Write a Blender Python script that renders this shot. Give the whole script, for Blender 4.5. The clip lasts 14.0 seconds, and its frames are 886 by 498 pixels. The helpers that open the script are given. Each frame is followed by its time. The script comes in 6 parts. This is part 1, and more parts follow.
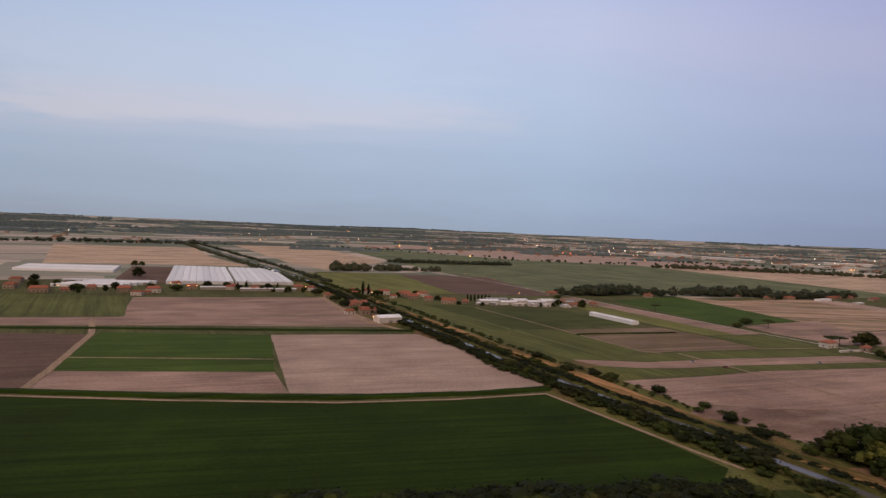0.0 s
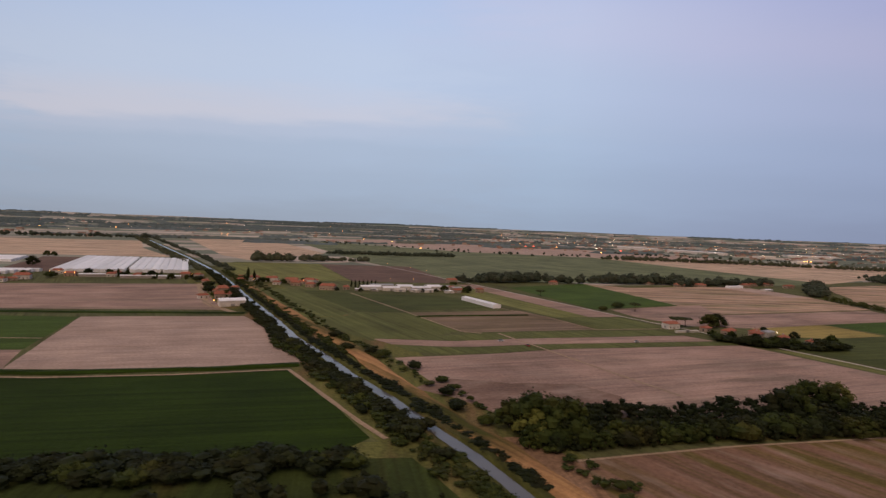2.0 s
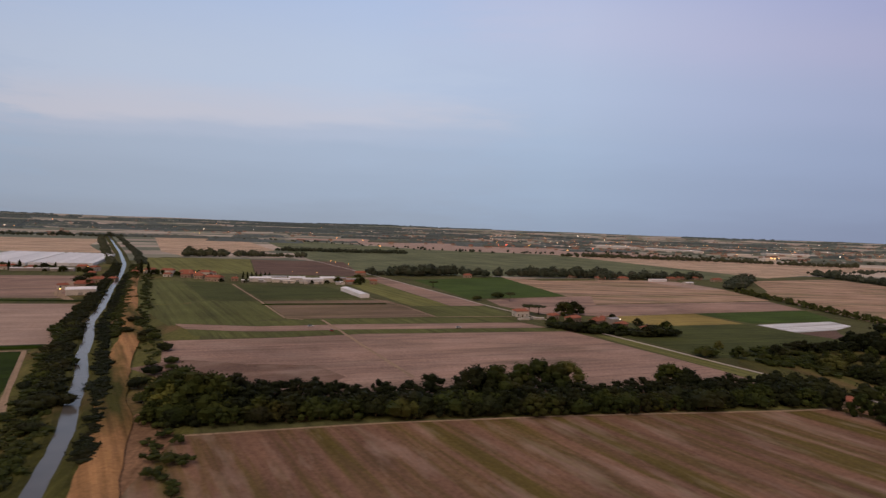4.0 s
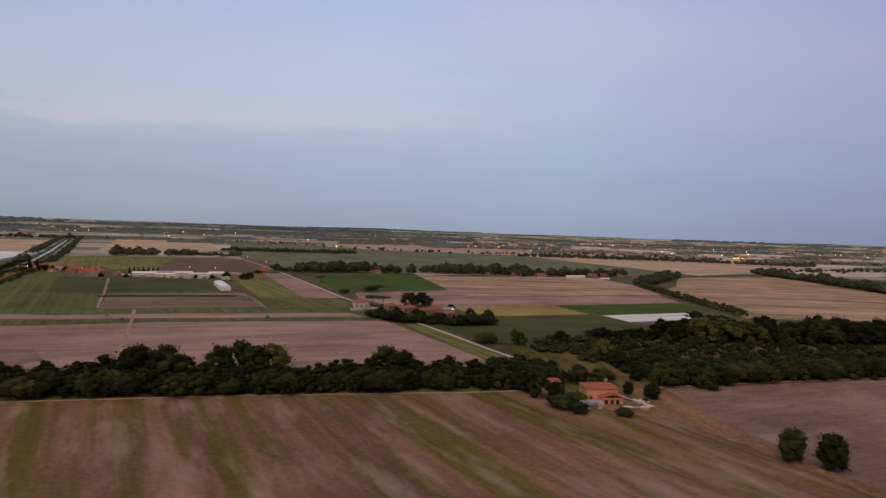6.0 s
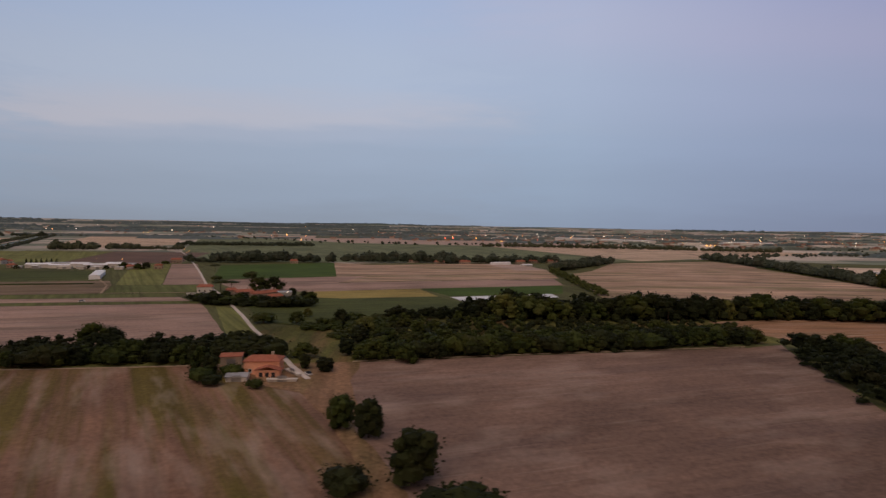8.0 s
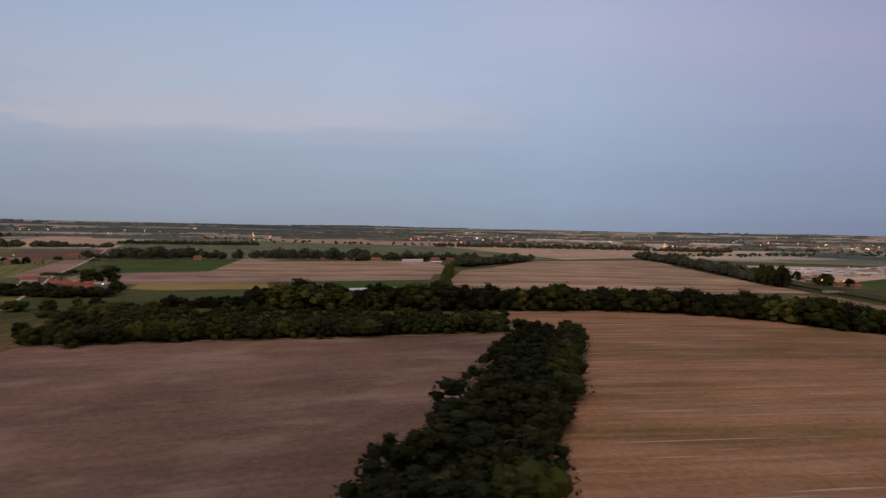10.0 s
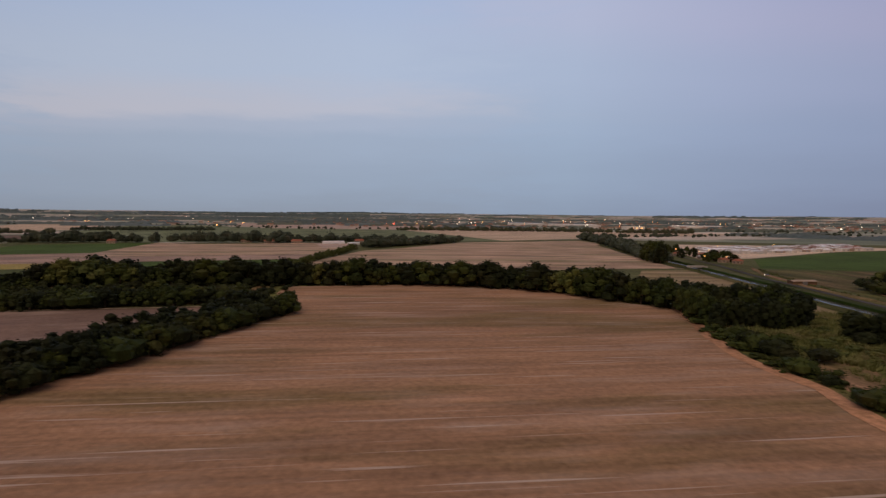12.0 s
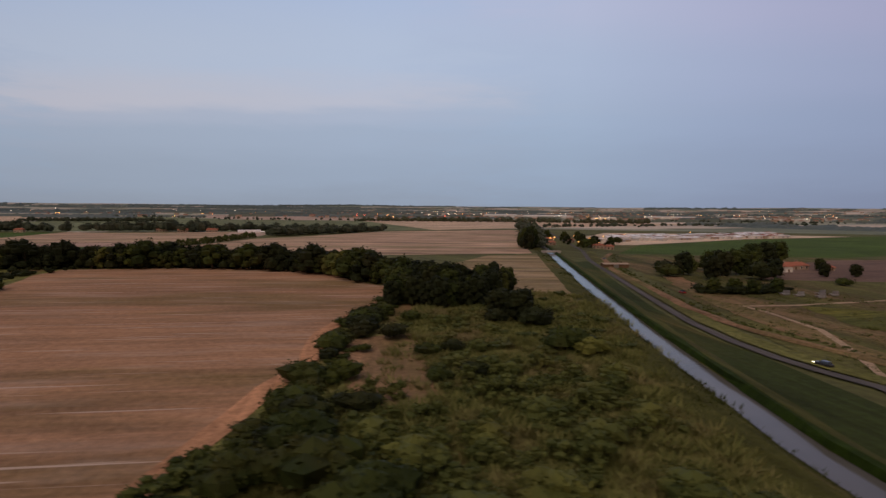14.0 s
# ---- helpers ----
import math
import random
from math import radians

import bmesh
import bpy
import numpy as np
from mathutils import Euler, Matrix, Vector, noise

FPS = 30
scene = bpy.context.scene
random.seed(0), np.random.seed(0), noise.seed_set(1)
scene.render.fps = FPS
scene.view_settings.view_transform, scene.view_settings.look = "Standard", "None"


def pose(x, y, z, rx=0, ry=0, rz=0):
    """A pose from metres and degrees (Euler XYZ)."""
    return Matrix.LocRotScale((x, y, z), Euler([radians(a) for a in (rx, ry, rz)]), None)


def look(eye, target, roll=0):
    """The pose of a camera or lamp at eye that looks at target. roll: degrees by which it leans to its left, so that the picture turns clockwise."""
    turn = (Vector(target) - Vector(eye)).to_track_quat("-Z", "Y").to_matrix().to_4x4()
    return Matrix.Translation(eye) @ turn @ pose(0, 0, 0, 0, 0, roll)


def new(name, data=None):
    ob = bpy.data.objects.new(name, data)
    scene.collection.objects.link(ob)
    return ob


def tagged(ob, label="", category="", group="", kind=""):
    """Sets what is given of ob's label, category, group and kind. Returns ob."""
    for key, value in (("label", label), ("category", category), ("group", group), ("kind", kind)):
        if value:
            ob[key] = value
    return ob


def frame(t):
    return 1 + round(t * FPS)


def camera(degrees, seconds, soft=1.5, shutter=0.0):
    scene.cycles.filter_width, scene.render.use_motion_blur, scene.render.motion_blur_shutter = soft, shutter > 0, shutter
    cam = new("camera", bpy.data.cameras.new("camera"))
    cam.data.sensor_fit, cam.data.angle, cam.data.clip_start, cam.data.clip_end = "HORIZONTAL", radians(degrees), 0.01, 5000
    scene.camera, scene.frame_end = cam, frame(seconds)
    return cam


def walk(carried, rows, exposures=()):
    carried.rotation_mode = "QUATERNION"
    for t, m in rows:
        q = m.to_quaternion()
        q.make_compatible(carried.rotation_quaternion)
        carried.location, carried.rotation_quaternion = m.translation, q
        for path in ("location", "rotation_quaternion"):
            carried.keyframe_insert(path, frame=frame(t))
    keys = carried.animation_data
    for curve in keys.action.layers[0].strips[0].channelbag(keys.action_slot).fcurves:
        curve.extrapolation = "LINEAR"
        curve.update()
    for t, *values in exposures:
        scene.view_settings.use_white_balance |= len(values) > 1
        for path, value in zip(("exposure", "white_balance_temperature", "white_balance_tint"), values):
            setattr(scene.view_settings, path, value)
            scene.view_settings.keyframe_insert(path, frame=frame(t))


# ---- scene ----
cam = camera(78.6, 14.0, soft=1.4, shutter=0.25)
# one unit of the plan below, in metres
K = 0.53
# seconds, eye in units of the plan, yaw, pitch and lean to the right in degrees
PATH = [
    (0.0, -9.0, 0.35, 94.42, -4.41, -1.99, -2.42),
    (0.5, 27.9, 0.33, 91.91, -4.33, -1.37, -2.42),
    (1.0, 64.7, 0.31, 89.44, -5.02, -2.01, -2.57),
    (1.5, 101.3, 0.30, 87.00, -5.14, -2.21, -2.45),
    (2.0, 137.8, 0.28, 84.60, -5.07, -2.30, -2.27),
    (2.2, 152.3, 0.28, 83.65, -5.01, -2.15, -2.51),
    (4.3, 303.8, 0.23, 74.03, -4.65, -2.11, -2.03),
    (4.5, 318.1, 0.23, 73.15, -4.62, -2.05, -1.98),
    (5.0, 353.7, 0.22, 70.97, -4.60, -1.91, -1.69),
    (5.5, 389.2, 0.22, 68.83, -4.53, -1.71, -1.76),
    (6.0, 424.6, 0.22, 66.73, -4.66, -1.67, -1.94),
    (6.5, 459.8, 0.21, 64.66, -4.69, -2.03, -1.83),
    (7.0, 494.9, 0.21, 62.63, -4.23, -2.02, -1.68),
    (7.5, 529.8, 0.21, 60.64, -4.13, -2.48, -0.97),
    (8.0, 564.6, 0.22, 58.68, -3.85, -2.25, -1.01),
    (8.2, 578.4, 0.22, 57.91, -3.88, -1.98, -1.07),
    (10.3, 722.8, 0.24, 50.16, -4.27, -1.92, -1.09),
    (10.5, 736.4, 0.25, 49.45, -3.93, -1.91, -0.93),
    (11.0, 770.3, 0.26, 47.72, -3.96, -2.08, -0.90),
    (11.5, 804.1, 0.27, 46.02, -3.98, -3.10, -0.60),
    (12.0, 837.8, 0.28, 44.36, -3.72, -3.39, -0.55),
    (12.5, 871.3, 0.30, 42.74, -3.87, -3.96, -0.53),
    (13.0, 904.7, 0.31, 41.15, -3.82, -4.02, -0.38),
    (13.5, 937.9, 0.33, 39.60, -3.54, -3.86, -0.27),
    (14.0, 971.0, 0.35, 38.09, -3.67, -4.14, -0.41),
]
# exposure along the way, in stops
EXPOSURES = [(0.0, 0.12), (2.0, 0.12), (5.0, 0.0), (6.0, 0.0), (6.5, -0.16), (8.0, -0.18), (11.5, -0.2), (12.5, -0.06), (14.0, -0.1)]
walk(cam, [(t, pose(K * x, K * y, K * z, 0, 0, yaw) @ pose(0, 0, 0, 90 + pitch) @ pose(0, 0, 0, 0, 0, -lean)) for t, x, y, z, yaw, pitch, lean in PATH], EXPOSURES)

SKY_LOW = ((0.0, (0.30, 0.35, 0.44)), (0.06, (0.34, 0.41, 0.53)), (0.135, (0.38, 0.455, 0.59)), (0.165, (0.43, 0.49, 0.625)), (0.19, (0.53, 0.55, 0.655)), (0.26, (0.475, 0.555, 0.715)), (0.45, (0.405, 0.51, 0.735)), (0.75, (0.17, 0.18, 0.235)), (1.0, (0.11, 0.105, 0.13)))
SKY_SIDE = ((0.0, (0.90, 0.87, 0.85)), (0.2, (0.97, 0.95, 0.93)), (0.45, (1.0, 1.0, 1.0)), (0.7, (0.98, 0.975, 0.985)), (0.85, (0.88, 0.85, 0.90)), (1.0, (0.76, 0.72, 0.79)))
SKY_OPEN = ((0.0, (0.30, 0.37, 0.49)), (0.08, (0.345, 0.435, 0.575)), (0.17, (0.385, 0.485, 0.645)), (0.27, (0.435, 0.52, 0.69)), (0.38, (0.49, 0.535, 0.71)), (0.5, (0.44, 0.50, 0.715)), (0.75, (0.17, 0.18, 0.235)), (1.0, (0.11, 0.105, 0.13)))
SKY_GLOW = ((0.0, (0.85, 0.42, 0.22)), (0.15, (0.62, 0.36, 0.22)), (0.4, (0.26, 0.21, 0.19)), (1.0, (0.11, 0.105, 0.13)))
SUN_POWER = 1.5

# ---- sky and light: dusk, clear blue overhead, a low bank of cloud, the afterglow behind the camera ----
world = bpy.data.worlds.new("dusk_sky")
scene.world = world
world.use_nodes = True
wt = world.node_tree
wt.nodes.clear()


def wnode(kind, **values):
    n = wt.nodes.new(kind)
    for key, value in values.items():
        n.inputs[key].default_value = value
    return n


def wmath(op, a, b=None):
    n = wt.nodes.new("ShaderNodeMath")
    n.operation = op
    for i, v in enumerate((a, b)):
        if v is None:
            continue
        if isinstance(v, (int, float)):
            n.inputs[i].default_value = v
        else:
            wt.links.new(v, n.inputs[i])
    return n.outputs[0]


def wramp(factor, stops, mode="EASE"):
    n = wt.nodes.new("ShaderNodeValToRGB")
    n.color_ramp.interpolation = mode
    while len(n.color_ramp.elements) < len(stops):
        n.color_ramp.elements.new(0.5)
    for e, (at, c) in zip(n.color_ramp.elements, stops):
        e.position, e.color = at, (*c, 1)
    wt.links.new(factor, n.inputs[0])
    return n.outputs[0]


def wmix(factor, a, b, blend="MIX"):
    n = wt.nodes.new("ShaderNodeMix")
    n.data_type, n.blend_type = "RGBA", blend
    for sock, v in ((n.inputs[0], factor), (n.inputs[6], a), (n.inputs[7], b)):
        if isinstance(v, (int, float)):
            sock.default_value = v
        elif isinstance(v, tuple):
            sock.default_value = (*v, 1)
        else:
            wt.links.new(v, sock)
    return n.outputs[2]


coord = wt.nodes.new("ShaderNodeTexCoord")
split = wt.nodes.new("ShaderNodeSeparateXYZ")
wt.links.new(coord.outputs["Generated"], split.inputs[0])
wx, wy, wz = split.outputs
# long soft streaks of cloud: noise stretched along the horizon
stretch = wt.nodes.new("ShaderNodeMapping")
stretch.inputs["Scale"].default_value = (1.6, 1.6, 9.0)
wt.links.new(coord.outputs["Generated"], stretch.inputs[0])
streak = wnode("ShaderNodeTexNoise", Scale=1.7, Detail=5.0, Roughness=0.55)
wt.links.new(stretch.outputs[0], streak.inputs["Vector"])
puff = wnode("ShaderNodeTexNoise", Scale=6.0, Detail=6.0, Roughness=0.6)
wt.links.new(stretch.outputs[0], puff.inputs["Vector"])
wisp = wmath("ADD", wmath("MULTIPLY", wmath("SUBTRACT", streak.outputs[0], 0.5), 0.044), wmath("MULTIPLY", wmath("SUBTRACT", puff.outputs[0], 0.5), 0.026))
# the bank of cloud lies level across the view
lift = wmath("DIVIDE", wz, wmath("MAXIMUM", wy, 0.5))
height = wmath("ADD", lift, wisp)
side = wmath("ADD", wmath("MULTIPLY", wx, 0.7), 0.5)
# the bank is broken at its western end and thins out to the east
bank_edge = wramp(wmath("ADD", side, wmath("MULTIPLY", wmath("SUBTRACT", puff.outputs[0], 0.5), 0.3)), ((0.0, (0.75,) * 3), (0.06, (0.55,) * 3), (0.14, (0.0,) * 3), (0.45, (0.1,) * 3), (0.72, (0.9,) * 3), (1.0, (1.0,) * 3)), "EASE")
low = wmix(bank_edge, wramp(height, SKY_LOW, "EASE"), wramp(height, SKY_OPEN, "EASE"))
tone = wramp(side, SKY_SIDE, "LINEAR")
ahead = wmix(1.0, low, tone, "MULTIPLY")
# afterglow of the set sun behind the camera
glow = wramp(wz, SKY_GLOW, "EASE")
back = wmath("ADD", wmath("MULTIPLY", wy, -0.9), 0.12)
back_clamped = wt.nodes.new("ShaderNodeClamp")
wt.links.new(back, back_clamped.inputs[0])
total = wmix(back_clamped.outputs[0], ahead, glow)
shine = wt.nodes.new("ShaderNodeBackground")
shine.inputs[1].default_value = 1.0
wt.links.new(total, shine.inputs[0])
sky_out = wt.nodes.new("ShaderNodeOutputWorld")
wt.links.new(shine.outputs[0], sky_out.inputs[0])

sun = new("sun", bpy.data.lights.new("sun", "SUN"))
sun.data.energy, sun.data.angle, sun.data.color = SUN_POWER, radians(60), (1.0, 0.76, 0.64)
sun.matrix_world = look((-260, -420, 800), (0, 0, 0))


# ---- materials ----
class Nodes:
    """A node material under construction."""

    def __init__(self, name, roughness=0.9, metallic=0.0):
        self.mat = bpy.data.materials.new(name)
        self.mat.use_nodes = True
        self.tree = self.mat.node_tree
        self.bsdf = self.tree.nodes["Principled BSDF"]
        self.bsdf.inputs["Roughness"].default_value = roughness
        self.bsdf.inputs["Metallic"].default_value = metallic
        if roughness > 0.7:
            self.bsdf.inputs["Specular IOR Level"].default_value = 0.12

    def add(self, kind, **values):
        n = self.tree.nodes.new(kind)
        for key, value in values.items():
            n.inputs[key].default_value = value
        return n

    def link(self, a, b):
        self.tree.links.new(a, b)

    def place(self, angle=0.0, scale=(1, 1, 1)):
        """Position on the plan, turned about z so that x runs along `angle`, then scaled."""
        geo = self.add("ShaderNodeNewGeometry")
        m = self.add("ShaderNodeMapping", Rotation=(0, 0, -radians(angle)), Scale=(1 / K, 1 / K, 1 / K))
        self.link(geo.outputs["Position"], m.inputs[0])
        s = self.add("ShaderNodeMapping", Scale=scale)
        self.link(m.outputs[0], s.inputs[0])
        return s.outputs[0]

    def noise(self, vector, scale, detail=4.0, rough=0.6):
        n = self.add("ShaderNodeTexNoise", Scale=scale, Detail=detail, Roughness=rough)
        self.link(vector, n.inputs["Vector"])
        return n.outputs[0]

    def ramp(self, factor, stops):
        n = self.add("ShaderNodeValToRGB")
        while len(n.color_ramp.elements) < len(stops):
            n.color_ramp.elements.new(0.5)
        for e, (at, c) in zip(n.color_ramp.elements, stops):
            e.position, e.color = at, (*c, 1)
        self.link(factor, n.inputs[0])
        return n.outputs[0]

    def mix(self, factor, a, b, blend="MIX"):
        n = self.add("ShaderNodeMix")
        n.data_type, n.blend_type = "RGBA", blend
        for sock, v in ((n.inputs[0], factor), (n.inputs[6], a), (n.inputs[7], b)):
            if isinstance(v, (int, float)):
                sock.default_value = v
            elif isinstance(v, tuple):
                sock.default_value = (*v, 1)
            else:
                self.link(v, sock)
        return n.outputs[2]

    def bump(self, height, strength, distance):
        n = self.add("ShaderNodeBump", Strength=strength, Distance=distance)
        self.link(height, n.inputs["Height"])
        self.link(n.outputs[0], self.bsdf.inputs["Normal"])

    def done(self, colour):
        self.link(colour, self.bsdf.inputs["Base Color"])
        return self.mat


def mul(c, k):
    return tuple(min(0.95, v * k) for v in c)


def field_mat(name, base, angle=0.0, streak=0.35, patch=0.3, row=6.0, second=None, second_at=0.55, fleck=0.25, wash=0.0, line=0.0, band=0.11, cover=(0.006, 0.03)):
    """Soil or crop: broad patches, streaks along the rows, fine grain, and a second colour where the cover changes."""
    n = Nodes(name, 0.95)
    flat = n.place()
    rows = n.place(angle, (0.004, 1.0 / row, 0.1))
    fine = n.place(angle, (0.03, 0.5, 0.1))
    broad = n.noise(flat, 0.011, 5.0, 0.6)
    lines = n.noise(rows, 1.0, 3.0, 0.6)
    grain = n.noise(flat, 0.55, 6.0, 0.7)
    rill = n.noise(fine, 1.0, 3.0, 0.6)
    c = n.ramp(broad, ((0.3, mul(base, 1 - patch)), (0.5, base), (0.72, mul(base, 1 + patch))))
    if second:
        spread = n.noise(n.place(angle, (*cover, 0.1)), 1.0, 4.0, 0.6)
        mask = n.ramp(spread, ((second_at - 0.06, (0, 0, 0)), (second_at + 0.08, (1, 1, 1))))
        c = n.mix(mask, c, second)
    c = n.mix(1.0, c, n.ramp(lines, ((0.32, (1 - streak,) * 3), (0.52, (1, 1, 1)), (0.68, (1 + streak * 0.6,) * 3))), "MULTIPLY")
    c = n.mix(1.0, c, n.ramp(grain, ((0.3, (1 - fleck,) * 3), (0.7, (1 + fleck,) * 3))), "MULTIPLY")
    c = n.mix(0.4, c, n.mix(1.0, c, n.ramp(rill, ((0.35, (0.78,) * 3), (0.65, (1.15,) * 3))), "MULTIPLY"))
    mottle = n.noise(n.place(angle, (0.02, 0.05, 0.1)), 1.0, 5.0, 0.65)
    c = n.mix(1.0, c, n.ramp(mottle, ((0.34, (0.84, 0.85, 0.87)), (0.5, (1, 1, 1)), (0.68, (1.14, 1.12, 1.1)))), "MULTIPLY")
    if wash or line:
        # thin bleached wheel lines and washed-out patches along the rows
        pale_patch = n.noise(n.place(angle, (0.022, band, 0.1)), 1.0, 4.0, 0.6)
        pale_line = n.noise(n.place(angle, (0.016, 0.6, 0.1)), 1.0, 2.0, 0.5)
        bleach = n.mix(1.0, n.ramp(pale_patch, ((0.5, (0, 0, 0)), (0.76, (wash,) * 3))), n.ramp(pale_line, ((0.64, (0, 0, 0)), (0.69, (line,) * 3))), "ADD")
        c = n.mix(bleach, c, (0.50, 0.40, 0.34))
    n.bump(grain, 0.5, 0.35)
    return n.done(c)


def plain_mat(name, base, rough=0.8, metal=0.0, scale=1.0, spread=0.12, stain=0.2):
    """Paint, plaster, metal or tile: slight mottling, larger stains, and a shade of its own for each object."""
    n = Nodes(name, rough, metal)
    flat = n.place()
    fine = n.noise(flat, 3.0 * scale, 5.0, 0.65)
    big = n.noise(flat, 0.25 * scale, 4.0, 0.6)
    info = n.add("ShaderNodeObjectInfo")
    c = n.ramp(fine, ((0.3, mul(base, 1 - spread)), (0.7, mul(base, 1 + spread))))
    c = n.mix(1.0, c, n.ramp(big, ((0.35, (1 - stain,) * 3), (0.65, (1, 1, 1)))), "MULTIPLY")
    c = n.mix(1.0, c, n.ramp(info.outputs["Random"], ((0.0, (0.86,) * 3), (1.0, (1.1,) * 3))), "MULTIPLY")
    n.bump(fine, 0.25, 0.05)
    return n.done(c)


def leaf_mat(name, dark, light, dry):
    """Foliage: each clump of leaves and each tree has its own shade."""
    n = Nodes(name, 0.75)
    geo = n.add("ShaderNodeNewGeometry")
    info = n.add("ShaderNodeObjectInfo")
    flat = n.place()
    c = n.ramp(geo.outputs["Random Per Island"], ((0.0, dark), (1.0, light)))
    shade = n.ramp(info.outputs["Random"], ((0.0, (0.72, 0.76, 0.72)), (0.5, (1, 1, 1)), (1.0, (1.3, 1.18, 0.95))))
    c = n.mix(1.0, c, shade, "MULTIPLY")
    tree_tone = n.noise(flat, 0.06, 3.0, 0.6)
    c = n.mix(n.ramp(tree_tone, ((0.5, (0, 0, 0)), (0.72, (0.75, 0.75, 0.75)))), c, dry)
    return n.done(c)


def lamp_mat(name, colour, power):
    n = Nodes(name, 0.5)
    n.bsdf.inputs["Base Color"].default_value = (*colour, 1)
    n.bsdf.inputs["Emission Color"].default_value = (*colour, 1)
    n.bsdf.inputs["Emission Strength"].default_value = power
    return n.mat


def ground_mat():
    """Open farmland: a patchwork of plots of several crops, with headlands between them."""
    n = Nodes("farmland", 0.95)
    plots = n.place(28, (1 / 330.0, 1 / 150.0, 0.0))
    cell = n.add("ShaderNodeTexVoronoi", Scale=1.0, Randomness=0.75)
    cell.distance = "CHEBYCHEV"
    n.link(plots, cell.inputs["Vector"])
    pick = n.add("ShaderNodeSeparateColor")
    n.link(cell.outputs["Color"], pick.inputs[0])
    # plot tones are greyed and cooled: haze of the far plain painted in
    crop = n.ramp(pick.outputs[0], ((0.0, (0.31, 0.315, 0.26)), (0.16, (0.50, 0.43, 0.37)), (0.32, (0.16, 0.19, 0.145)), (0.5, (0.40, 0.36, 0.31)), (0.66, (0.21, 0.24, 0.18)), (0.86, (0.56, 0.49, 0.42))))
    crop.node.color_ramp.interpolation = "CONSTANT"
    flat = n.place()
    big = n.noise(flat, 0.004, 5.0, 0.6)
    grain = n.noise(flat, 0.25, 5.0, 0.7)
    c = n.mix(1.0, crop, n.ramp(big, ((0.3, (0.75,) * 3), (0.7, (1.15,) * 3))), "MULTIPLY")
    c = n.mix(1.0, c, n.ramp(grain, ((0.3, (0.82,) * 3), (0.7, (1.15,) * 3))), "MULTIPLY")
    n.bump(grain, 0.4, 0.4)
    return n.done(c)


